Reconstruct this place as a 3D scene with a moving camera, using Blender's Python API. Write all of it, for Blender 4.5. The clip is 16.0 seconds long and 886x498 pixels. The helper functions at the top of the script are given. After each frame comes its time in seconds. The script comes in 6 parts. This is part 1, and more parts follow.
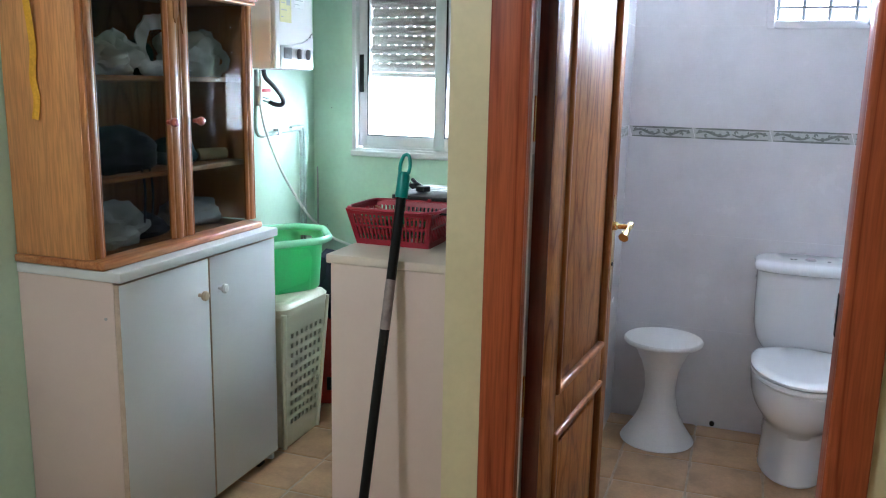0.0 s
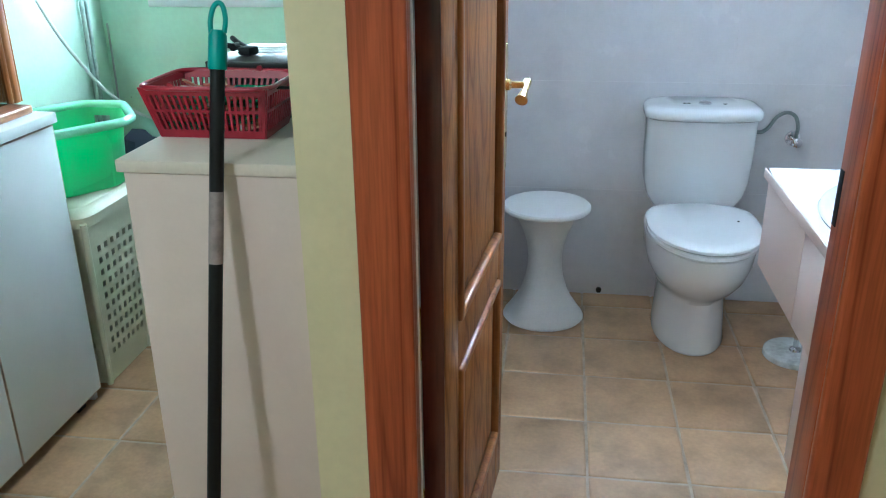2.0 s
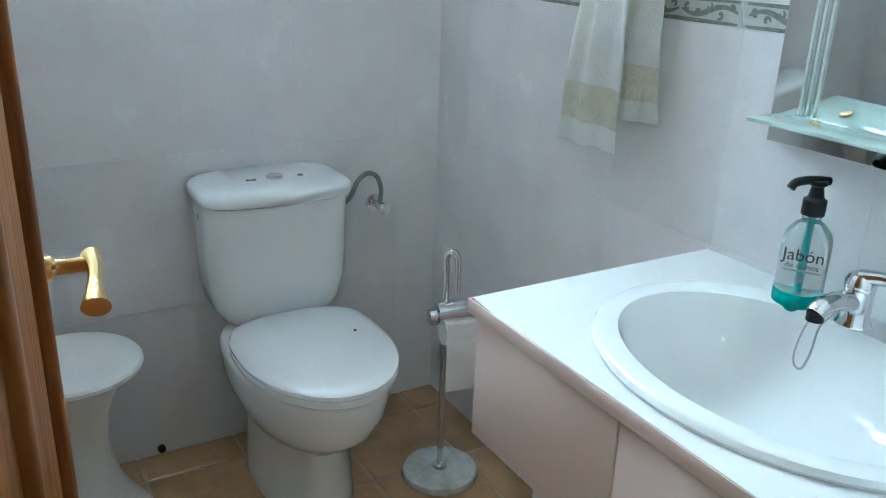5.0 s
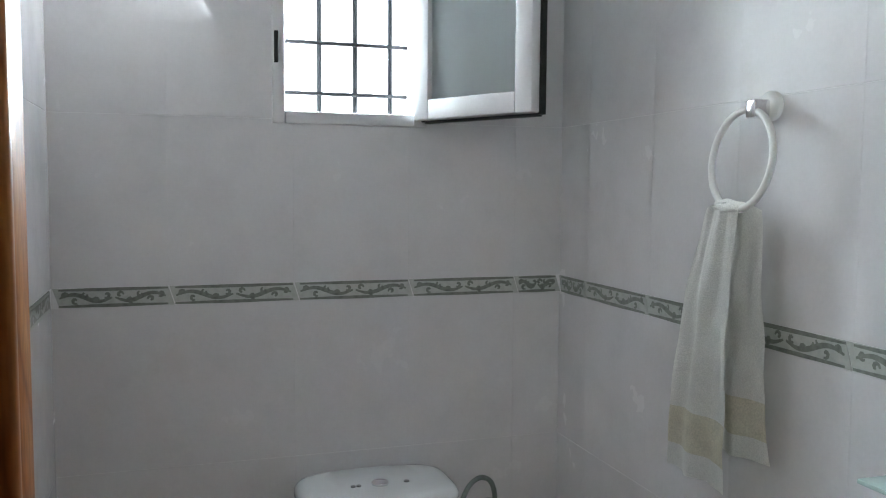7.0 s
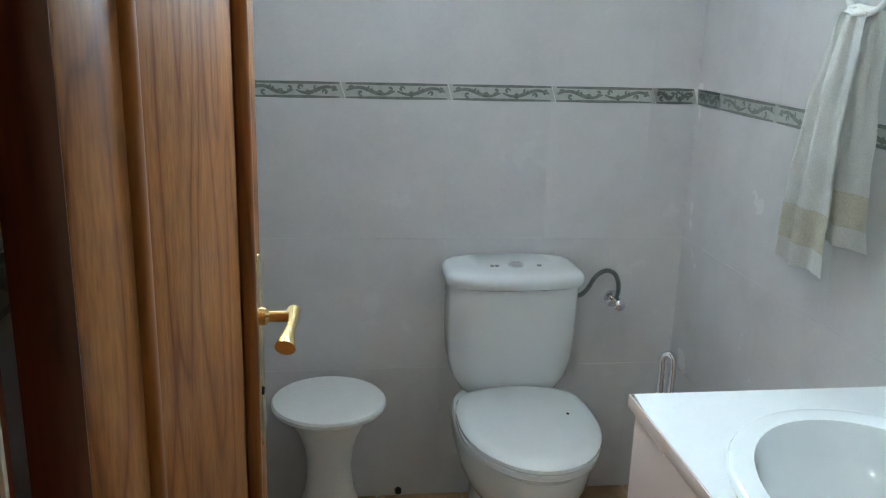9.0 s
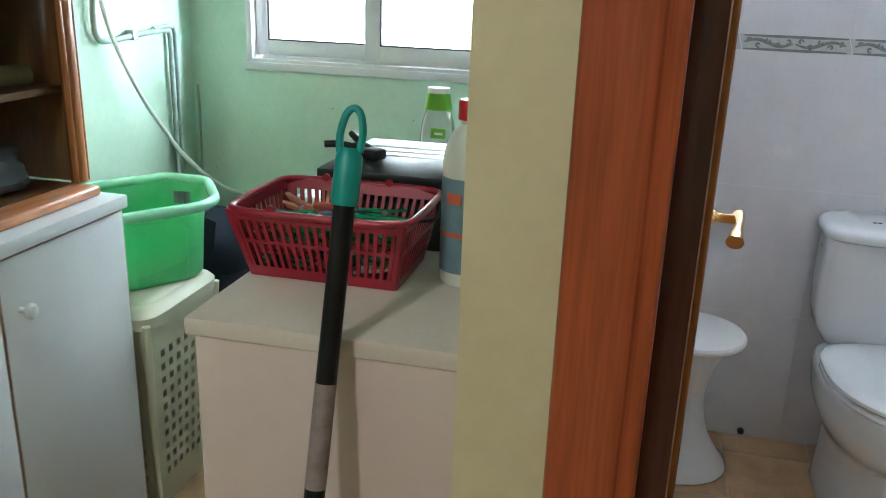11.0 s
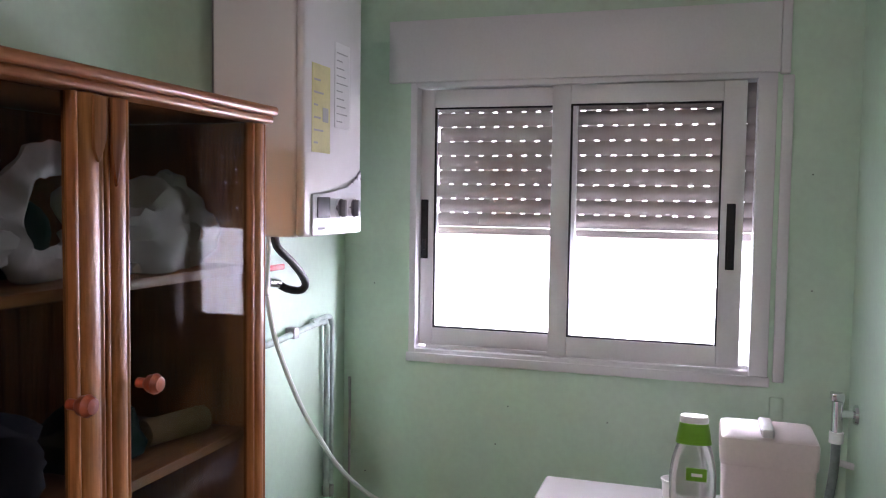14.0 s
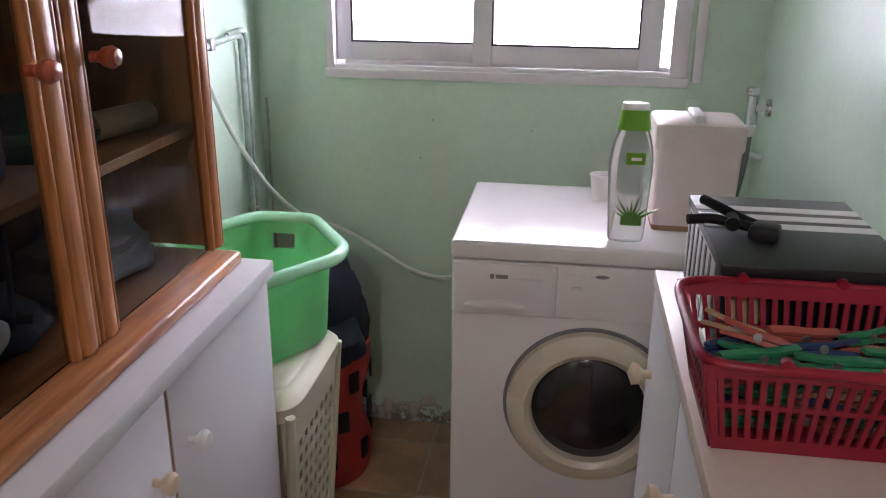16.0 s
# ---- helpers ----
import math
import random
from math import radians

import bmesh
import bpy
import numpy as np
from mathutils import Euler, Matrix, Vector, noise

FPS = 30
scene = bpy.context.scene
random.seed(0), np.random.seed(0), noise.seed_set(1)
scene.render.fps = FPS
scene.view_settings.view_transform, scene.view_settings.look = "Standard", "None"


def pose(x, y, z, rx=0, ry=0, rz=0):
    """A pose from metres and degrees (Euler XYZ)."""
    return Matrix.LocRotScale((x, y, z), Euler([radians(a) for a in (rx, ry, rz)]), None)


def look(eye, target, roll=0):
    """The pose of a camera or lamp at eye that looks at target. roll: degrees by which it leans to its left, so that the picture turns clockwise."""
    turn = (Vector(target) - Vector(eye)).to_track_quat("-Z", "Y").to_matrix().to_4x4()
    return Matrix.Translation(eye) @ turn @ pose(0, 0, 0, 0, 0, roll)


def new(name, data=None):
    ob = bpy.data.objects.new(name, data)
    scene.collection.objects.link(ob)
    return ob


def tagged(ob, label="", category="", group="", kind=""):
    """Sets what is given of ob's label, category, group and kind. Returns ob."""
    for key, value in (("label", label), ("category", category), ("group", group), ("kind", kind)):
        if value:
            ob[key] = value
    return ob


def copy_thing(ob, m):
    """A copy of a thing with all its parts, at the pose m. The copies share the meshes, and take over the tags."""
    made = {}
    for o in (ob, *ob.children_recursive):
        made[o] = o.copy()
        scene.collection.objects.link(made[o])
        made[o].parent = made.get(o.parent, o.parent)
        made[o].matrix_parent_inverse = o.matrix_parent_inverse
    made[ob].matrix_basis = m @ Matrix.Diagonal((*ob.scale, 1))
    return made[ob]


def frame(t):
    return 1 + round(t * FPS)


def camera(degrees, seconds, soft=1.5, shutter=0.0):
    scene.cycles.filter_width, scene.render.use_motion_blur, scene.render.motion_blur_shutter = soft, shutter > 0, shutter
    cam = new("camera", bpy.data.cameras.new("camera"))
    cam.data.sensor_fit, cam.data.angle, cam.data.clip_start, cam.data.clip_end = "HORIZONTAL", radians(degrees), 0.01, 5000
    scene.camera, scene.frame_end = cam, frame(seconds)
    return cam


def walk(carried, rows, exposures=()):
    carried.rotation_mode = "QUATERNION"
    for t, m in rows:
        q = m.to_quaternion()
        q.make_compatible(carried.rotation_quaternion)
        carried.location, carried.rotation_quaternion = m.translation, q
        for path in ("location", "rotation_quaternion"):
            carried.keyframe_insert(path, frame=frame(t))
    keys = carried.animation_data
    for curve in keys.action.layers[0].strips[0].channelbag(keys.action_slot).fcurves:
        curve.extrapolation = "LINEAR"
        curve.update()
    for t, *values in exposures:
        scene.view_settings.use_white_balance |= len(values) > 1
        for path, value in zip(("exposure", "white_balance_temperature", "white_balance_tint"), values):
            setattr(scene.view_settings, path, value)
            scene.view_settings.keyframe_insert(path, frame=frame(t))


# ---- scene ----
cam = camera(55.9, 16.0, soft=1.1)
PATH = [
    (0, (0.2107, 0.2423, 1.4250), (-0.4485, 2.0897, 1.0344), 1.21),
    (0.5, (0.1878, 0.3245, 1.3764), (-0.4324, 2.1213, 0.7546), 0.15),
    (1, (0.1698, 0.4973, 1.3740), (-0.4345, 2.2556, 0.6369), -0.85),
    (1.5, (0.1413, 0.6262, 1.3772), (-0.3967, 2.4060, 0.6405), -1.08),
    (2, (0.0041, 0.7698, 1.3790), (-0.2623, 2.6092, 0.6404), -0.58),
    (2.5, (-0.0982, 0.9223, 1.3693), (-0.0457, 2.7642, 0.5919), -1.22),
    (3, (-0.1269, 1.1257, 1.3551), (0.1377, 2.9424, 0.5615), -2.07),
    (3.2, (-0.1263, 1.2235, 1.3429), (0.1670, 3.0352, 0.5481), -2.66),
    (5.3, (-0.1650, 1.7870, 1.3580), (0.8658, 3.3667, 0.6931), 2.20),
    (5.5, (-0.1430, 1.8040, 1.3690), (0.9149, 3.3879, 0.7590), 1.80),
    (6, (-0.0640, 1.8140, 1.4230), (1.0061, 3.4461, 0.9860), 1.00),
    (6.5, (0.0080, 1.7850, 1.4860), (0.8761, 3.5703, 1.2430), 0.40),
    (7, (0.0150, 1.7410, 1.5040), (0.6301, 3.6384, 1.3570), 0.40),
    (7.5, (0.0090, 1.7090, 1.4980), (0.3661, 3.6724, 1.3650), 0.80),
    (8, (0.0190, 1.6900, 1.4780), (0.3199, 3.6513, 1.2271), 0.90),
    (8.2, (0.0130, 1.6640, 1.4730), (0.3131, 3.6136, 1.1429), 1.00),
    (10.3, (-0.1286, 1.2519, 1.3782), (-0.2209, 3.1541, 0.7672), 2.66),
    (10.5, (-0.1604, 1.2416, 1.3813), (-0.3542, 3.1325, 0.7594), 2.63),
    (11, (-0.2372, 1.2253, 1.3923), (-0.6689, 3.0771, 0.7724), 2.02),
    (11.5, (-0.2913, 1.2428, 1.4320), (-0.9403, 3.0683, 0.9359), 1.78),
    (12, (-0.3414, 1.3204, 1.4818), (-1.1010, 3.1414, 1.1547), 1.11),
    (12.5, (-0.3960, 1.4100, 1.5450), (-1.2270, 3.2190, 1.3530), 0.80),
    (13, (-0.4540, 1.4900, 1.5680), (-1.3461, 3.2771, 1.4660), 0.50),
    (13.5, (-0.5630, 1.5440, 1.5620), (-1.4360, 3.3419, 1.4880), 0.50),
    (14, (-0.7120, 1.5480, 1.5440), (-1.3112, 3.4525, 1.4270), 0.80),
    (14.5, (-0.8100, 1.5290, 1.5170), (-1.2339, 3.4688, 1.2770), 0.20),
    (15, (-0.8390, 1.5350, 1.4810), (-1.1800, 3.4558, 1.0401), -0.10),
    (15.5, (-0.8460, 1.5250, 1.4510), (-1.1350, 3.4228, 0.8900), 0.20),
    (16, (-0.8560, 1.5190, 1.4190), (-1.1310, 3.3811, 0.7430), 0.50),
]
EXPOSURE = [
    (0, 0.78, 5180, 8), (0.5, 1.16, 5100, 5), (1.5, 1.15, 4850, -2), (3.2, 0.90, 4620, -6), (5.3, 0.52, 5330, -8), (6, 0.36, 5750, -3),
    (7, -0.18, 5850, 1), (8.2, 0.15, 5650, -8), (10.3, 0.62, 5350, 0), (11, 0.60, 5450, 2), (12, 0.36, 5400, 4), (12.5, 0.24, 5300, 11),
    (13.5, 0.22, 5550, 31), (14.3, -0.03, 5980, 39), (16, 0.14, 5980, 34)]
walk(cam, [(t, look(eye, target, roll)) for t, eye, target, roll in PATH], EXPOSURE)

# ---------------------------------------------------------------- world and light
world = bpy.data.worlds.new("sky")
world.use_nodes = True
scene.world = world
wn = world.node_tree
sky = wn.nodes.new("ShaderNodeTexSky")
sky.sky_type = "NISHITA"
sky.sun_disc = False
sky.sun_elevation, sky.sun_rotation = radians(48), radians(200)
wn.links.new(sky.outputs[0], wn.nodes["Background"].inputs[0])
wn.nodes["Background"].inputs[1].default_value = 0.12


def area_lamp(name, m, w, h, watts, col):
    d = bpy.data.lights.new(name, "AREA")
    d.shape, d.size, d.size_y, d.energy, d.color = "RECTANGLE", w, h, watts, col
    ob = new(name, d)
    ob.matrix_world = m
    return ob


# the sky's light falling through the two windows
area_lamp("daylight_utility", look((-0.68, 4.34, 1.60), (-1.36, 3.0, 1.02)), 1.9, 1.4, 190, (1.0, 0.97, 0.97))
area_lamp("daylight_bathroom", look((0.72, 4.30, 2.02), (0.45, 3.0, 1.62)), 1.0, 1.2, 400, (0.93, 0.97, 1.0))

# ---------------------------------------------------------------- materials
def node(nt, kind, **kw):
    n = nt.nodes.new(kind)
    for k, v in kw.items():
        n.inputs[k.replace("_", " ")].default_value = v
    return n


def ramp(nt, fac, stops):
    r = nt.nodes.new("ShaderNodeValToRGB")
    r.color_ramp.elements[0].position, r.color_ramp.elements[0].color = stops[0][0], (*stops[0][1], 1)
    r.color_ramp.elements[1].position, r.color_ramp.elements[1].color = stops[-1][0], (*stops[-1][1], 1)
    for p, c in stops[1:-1]:
        e = r.color_ramp.elements.new(p)
        e.color = (*c, 1)
    nt.links.new(fac, r.inputs[0])
    return r.outputs[0]


def shade(c, k):
    return tuple(min(1.0, v * k) for v in c)


def material(name, col, rough=0.5, metal=0.0, vary=0.12, scale=6.0, grain=0.05, grain_scale=140.0, bump=0.0, coat=0.0, per_piece=0.0, clear=0.0, spec=0.5, continuous=False):
    """Principled surface with broad blotches, fine grain and a little relief."""
    m = bpy.data.materials.new(name)
    m.use_nodes = True
    nt = m.node_tree
    p = nt.nodes["Principled BSDF"]
    tc = nt.nodes.new("ShaderNodeTexCoord")
    src = tc.outputs["Object"]
    if continuous:
        src = nt.nodes.new("ShaderNodeNewGeometry").outputs["Position"]
    if per_piece:
        info = nt.nodes.new("ShaderNodeObjectInfo")
        add = nt.nodes.new("ShaderNodeVectorMath")
        add.operation = "ADD"
        mul = nt.nodes.new("ShaderNodeMath")
        mul.operation = "MULTIPLY"
        mul.inputs[1].default_value = 37.0
        nt.links.new(info.outputs["Random"], mul.inputs[0])
        nt.links.new(src, add.inputs[0])
        nt.links.new(mul.outputs[0], add.inputs[1])
        src = src if continuous else add.outputs[0]
    big = node(nt, "ShaderNodeTexNoise", Scale=scale, Detail=4.0, Roughness=0.6)
    fine = node(nt, "ShaderNodeTexNoise", Scale=grain_scale, Detail=3.0)
    for n in (big, fine):
        nt.links.new(src, n.inputs["Vector"])
    c1 = ramp(nt, big.outputs[0], [(0.25, shade(col, 1 - vary)), (0.5, col), (0.75, shade(col, 1 + vary * 0.6))])
    c2 = ramp(nt, fine.outputs[0], [(0.3, (1 - grain,) * 3), (0.7, (1.0, 1.0, 1.0))])
    mix = nt.nodes.new("ShaderNodeMixRGB")
    mix.blend_type = "MULTIPLY"
    mix.inputs[0].default_value = 1.0
    nt.links.new(c1, mix.inputs[1])
    nt.links.new(c2, mix.inputs[2])
    out = mix.outputs[0]
    if per_piece:
        hsv = nt.nodes.new("ShaderNodeHueSaturation")
        mr = nt.nodes.new("ShaderNodeMapRange")
        mr.inputs[3].default_value, mr.inputs[4].default_value = 1 - per_piece, 1 + per_piece
        nt.links.new(info.outputs["Random"], mr.inputs[0])
        nt.links.new(mr.outputs[0], hsv.inputs["Value"])
        nt.links.new(out, hsv.inputs["Color"])
        out = hsv.outputs[0]
    nt.links.new(out, p.inputs["Base Color"])
    rr = nt.nodes.new("ShaderNodeMapRange")
    rr.inputs[3].default_value, rr.inputs[4].default_value = max(0.02, rough - 0.06), min(1, rough + 0.08)
    nt.links.new(big.outputs[0], rr.inputs[0])
    nt.links.new(rr.outputs[0], p.inputs["Roughness"])
    p.inputs["Metallic"].default_value = metal
    p.inputs["Coat Weight"].default_value = coat
    p.inputs["Coat Roughness"].default_value = 0.12
    p.inputs["Transmission Weight"].default_value = clear
    p.inputs["Specular IOR Level"].default_value = spec
    if bump:
        b = nt.nodes.new("ShaderNodeBump")
        b.inputs["Strength"].default_value, b.inputs["Distance"].default_value = bump, 0.002
        nt.links.new(fine.outputs[0], b.inputs["Height"])
        nt.links.new(b.outputs[0], p.inputs["Normal"])
    return m


def wood(name, dark, mid, light, rings=22.0, along="Z", rough=0.3, coat=0.3, wob=7.0, stretch=0.07, spec=0.5, gloss=0.14):
    """Varnished timber with grain running along one axis."""
    m = bpy.data.materials.new(name)
    m.use_nodes = True
    nt = m.node_tree
    p = nt.nodes["Principled BSDF"]
    tc = nt.nodes.new("ShaderNodeTexCoord")
    mp = nt.nodes.new("ShaderNodeMapping")
    mp.inputs["Scale"].default_value = {"Z": (1, 1, stretch), "Y": (1, stretch, 1), "X": (stretch, 1, 1)}[along]
    nt.links.new(tc.outputs["Object"], mp.inputs[0])
    field = node(nt, "ShaderNodeTexNoise", Scale=wob, Detail=1.5, Roughness=0.4, Distortion=0.25)
    nt.links.new(mp.outputs[0], field.inputs["Vector"])
    mul = nt.nodes.new("ShaderNodeMath")
    mul.operation = "MULTIPLY"
    mul.inputs[1].default_value = rings
    nt.links.new(field.outputs[0], mul.inputs[0])
    lines = nt.nodes.new("ShaderNodeMath")
    lines.operation = "PINGPONG"
    lines.inputs[1].default_value = 1.0
    nt.links.new(mul.outputs[0], lines.inputs[0])
    fine = node(nt, "ShaderNodeTexNoise", Scale=170.0, Detail=4.0)
    broad = node(nt, "ShaderNodeTexNoise", Scale=5.0, Detail=2.0)
    for n in (fine, broad):
        nt.links.new(mp.outputs[0], n.inputs["Vector"])
    c = ramp(nt, lines.outputs[0], [(0.0, dark), (0.22, mid), (0.85, light), (1.0, light)])
    c2 = ramp(nt, fine.outputs[0], [(0.35, (0.72, 0.72, 0.72)), (0.62, (1, 1, 1))])
    c3 = ramp(nt, broad.outputs[0], [(0.3, (0.82, 0.82, 0.82)), (0.7, (1, 1, 1))])
    last = c
    for other in (c2, c3):
        mx = nt.nodes.new("ShaderNodeMixRGB")
        mx.blend_type = "MULTIPLY"
        mx.inputs[0].default_value = 1.0
        nt.links.new(last, mx.inputs[1])
        nt.links.new(other, mx.inputs[2])
        last = mx.outputs[0]
    nt.links.new(last, p.inputs["Base Color"])
    p.inputs["Roughness"].default_value = rough
    p.inputs["Coat Weight"].default_value = coat
    p.inputs["Coat Roughness"].default_value = gloss
    p.inputs["Specular IOR Level"].default_value = spec
    b = nt.nodes.new("ShaderNodeBump")
    b.inputs["Strength"].default_value, b.inputs["Distance"].default_value = 0.18, 0.001
    nt.links.new(fine.outputs[0], b.inputs["Height"])
    nt.links.new(b.outputs[0], p.inputs["Normal"])
    return m


def glass(name, col, rough=0.0, ior=1.45):
    m = bpy.data.materials.new(name)
    m.use_nodes = True
    p = m.node_tree.nodes["Principled BSDF"]
    p.inputs["Base Color"].default_value = (*col, 1)
    p.inputs["Transmission Weight"].default_value = 1.0
    p.inputs["Roughness"].default_value = rough
    p.inputs["IOR"].default_value = ior
    return m


def painted_wall(name, col, peel=False):
    """Slightly uneven emulsion paint; flaked and dirty just above the floor where asked."""
    m = material(name, col, rough=0.42, vary=0.10, scale=2.3, grain=0.05, grain_scale=60.0, bump=0.12)
    if peel:
        nt = m.node_tree
        p = nt.nodes["Principled BSDF"]
        base = p.inputs["Base Color"].links[0].from_socket
        geo = nt.nodes.new("ShaderNodeNewGeometry")
        sep = nt.nodes.new("ShaderNodeSeparateXYZ")
        nt.links.new(geo.outputs["Position"], sep.inputs[0])
        n1 = node(nt, "ShaderNodeTexNoise", Scale=17.0, Detail=6.0, Roughness=0.7)
        nt.links.new(geo.outputs["Position"], n1.inputs["Vector"])
        ht = nt.nodes.new("ShaderNodeMapRange")
        ht.inputs[1].default_value, ht.inputs[2].default_value, ht.inputs[3].default_value, ht.inputs[4].default_value = 0.02, 0.17, 0.16, -0.25
        nt.links.new(sep.outputs["Z"], ht.inputs[0])
        add = nt.nodes.new("ShaderNodeMath")
        nt.links.new(n1.outputs[0], add.inputs[0])
        nt.links.new(ht.outputs[0], add.inputs[1])
        edge = ramp(nt, add.outputs[0], [(0.54, (0, 0, 0)), (0.58, (1, 1, 1))])
        bare = ramp(nt, n1.outputs[0], [(0.4, (0.08, 0.07, 0.06)), (0.6, (0.55, 0.53, 0.48))])
        mx = nt.nodes.new("ShaderNodeMixRGB")
        nt.links.new(edge, mx.inputs[0])
        nt.links.new(base, mx.inputs[1])
        nt.links.new(bare, mx.inputs[2])
        nt.links.new(mx.outputs[0], p.inputs["Base Color"])
    return m


M_GREEN = painted_wall("green_wall_paint", (0.545, 0.715, 0.565))
M_GREEN_PEEL = painted_wall("green_wall_paint_flaking", (0.545, 0.715, 0.565), True)
M_CREAM = painted_wall("cream_wall_paint", (0.66, 0.57, 0.36))
M_CEIL = painted_wall("ceiling_paint", (0.80, 0.79, 0.76))
M_TILE = material("pale_grey_glazed_tile", (0.67, 0.655, 0.665), rough=0.24, vary=0.085, scale=6.0, grain=0.03, per_piece=0.003, continuous=True)
M_TILE.node_tree.nodes["Principled BSDF"].inputs["Specular IOR Level"].default_value = 0.3
M_GROUT = material("pale_grout", (0.74, 0.73, 0.735), rough=0.85, bump=0.2)
M_FLOOR = material("terracotta_floor_tile", (0.43, 0.272, 0.143), rough=0.30, vary=0.42, scale=6.0, grain=0.14, grain_scale=90, bump=0.10, per_piece=0.10)
M_FGROUT = material("sandy_floor_grout", (0.44, 0.36, 0.27), rough=0.9, vary=0.3, scale=20, bump=0.3)
M_BORDER = material("border_tile_glaze", (0.50, 0.51, 0.485), rough=0.2, vary=0.15, scale=60)
M_BORDER_INK = material("border_tile_grey_green_relief", (0.18, 0.195, 0.17), rough=0.3, vary=0.4, scale=90)
M_CASING = wood("red_brown_varnished_pine", (0.235, 0.038, 0.012), (0.36, 0.072, 0.023), (0.43, 0.100, 0.033), rings=13, wob=13.0, rough=0.36, coat=0.12, stretch=0.045, spec=0.25)
M_DOOR = wood("varnished_oak", (0.19, 0.062, 0.016), (0.30, 0.112, 0.030), (0.38, 0.160, 0.047), rings=13, wob=10.0, rough=0.45, coat=0.12, stretch=0.20, spec=0.06, gloss=0.06)
M_DOOR_DARK = wood("varnished_oak_moulding", (0.20, 0.062, 0.017), (0.31, 0.112, 0.032), (0.37, 0.148, 0.045), rings=16, rough=0.36, coat=0.2, spec=0.2, gloss=0.1)
M_PINE = wood("honey_pine", (0.38, 0.122, 0.028), (0.46, 0.170, 0.043), (0.51, 0.205, 0.058), rings=12, wob=8.0, rough=0.38, coat=0.12, spec=0.35)
M_PINE_H = wood("honey_pine_lengthwise", (0.36, 0.12, 0.036), (0.48, 0.185, 0.062), (0.54, 0.235, 0.085), rings=12, along="Y", wob=8.0, rough=0.32, coat=0.2, spec=0.35)
M_PINE_SIDE = wood("orange_pine_veneer", (0.62, 0.27, 0.085), (0.67, 0.30, 0.10), (0.70, 0.33, 0.115), rings=8, wob=4.0, rough=0.36, coat=0.15)
M_KNOB_RED = wood("red_varnished_knob", (0.30, 0.05, 0.02), (0.42, 0.08, 0.03), (0.48, 0.12, 0.05), rings=14)
M_MELAMINE = material("white_melamine", (0.70, 0.71, 0.72), rough=0.36, vary=0.03, scale=3, grain=0.02)
M_MELAMINE_PINK = material("off_white_melamine", (0.66, 0.525, 0.475), rough=0.36, vary=0.035, scale=3, grain=0.02)
M_EDGE = material("worn_chipboard_edge", (0.55, 0.42, 0.33), rough=0.5, vary=0.2, scale=30)
M_WHITE_PLASTIC = material("white_plastic", (0.76, 0.76, 0.74), rough=0.32, vary=0.03)
M_CERAMIC = material("white_ceramic", (0.76, 0.78, 0.79), rough=0.08, vary=0.02, grain=0.0, coat=0.4)
M_ENAMEL = material("white_enamel", (0.78, 0.76, 0.75), rough=0.22, vary=0.03, grain=0.01)
M_ALU = material("white_lacquered_aluminium", (0.70, 0.69, 0.70), rough=0.34, vary=0.04, grain=0.04)
M_SHUTTER = material("grey_shutter_plastic", (0.34, 0.305, 0.28), rough=0.5, vary=0.10, scale=12)
M_BLACK = material("black_plastic", (0.010, 0.010, 0.011), rough=0.5, vary=0.3, spec=0.3)
M_RUBBER = material("black_rubber_hose", (0.02, 0.02, 0.02), rough=0.5, vary=0.2)
M_CHROME = material("chrome", (0.75, 0.75, 0.77), rough=0.09, metal=1.0, vary=0.05, grain=0.0)
M_BRASS = material("polished_brass", (0.80, 0.61, 0.30), rough=0.18, metal=1.0, vary=0.12)
M_STEEL = material("dull_steel", (0.42, 0.42, 0.42), rough=0.38, metal=0.9, vary=0.2, scale=30)
M_PIPE = material("painted_copper_pipe", (0.42, 0.52, 0.46), rough=0.5, vary=0.35, scale=25)
M_GLASS = glass("clear_glass", (0.98, 0.99, 0.98))
M_SMOKED = glass("smoked_cabinet_glass", (0.40, 0.43, 0.395), ior=1.12)
M_FROST = glass("frosted_glass", (0.80, 0.88, 0.88), rough=0.35)
# red wood of the leaf's edge, darkened to carry the hinge gap's shade
M_EDGE_SHADED = wood("shaded_red_leaf_edge", (0.075, 0.016, 0.010), (0.13, 0.028, 0.016), (0.16, 0.036, 0.02), rings=14)
M_ETCHED = material("etched_mirror_strip", (0.78, 0.86, 0.84), rough=0.3, metal=0.6, vary=0.02)
M_MIRROR = material("mirror_silver", (0.86, 0.90, 0.89), rough=0.015, metal=1.0, vary=0.0, grain=0.0)
M_RED = material("dark_red_plastic", (0.31, 0.010, 0.028), rough=0.34, vary=0.12)
M_TUB = material("bright_green_plastic", (0.26, 0.82, 0.36), rough=0.30, vary=0.10, scale=4, clear=0.12)
M_TUB_RIM = material("pale_green_plastic_rim", (0.42, 0.82, 0.56), rough=0.24, vary=0.06)
M_HAMPER = material("cream_plastic", (0.70, 0.69, 0.52), rough=0.36, vary=0.05)
M_TEAL = material("teal_plastic", (0.015, 0.26, 0.23), rough=0.4, vary=0.1)
M_POLE = material("black_lacquered_steel_tube", (0.010, 0.009, 0.009), rough=0.42, vary=0.2)
M_POLE.node_tree.nodes["Principled BSDF"].inputs["Specular IOR Level"].default_value = 0.2
M_LABEL = material("worn_paper_label", (0.27, 0.21, 0.20), rough=0.6, vary=0.4, scale=40)
M_PAPER = material("white_paper", (0.80, 0.79, 0.78), rough=0.8, vary=0.04, bump=0.1)
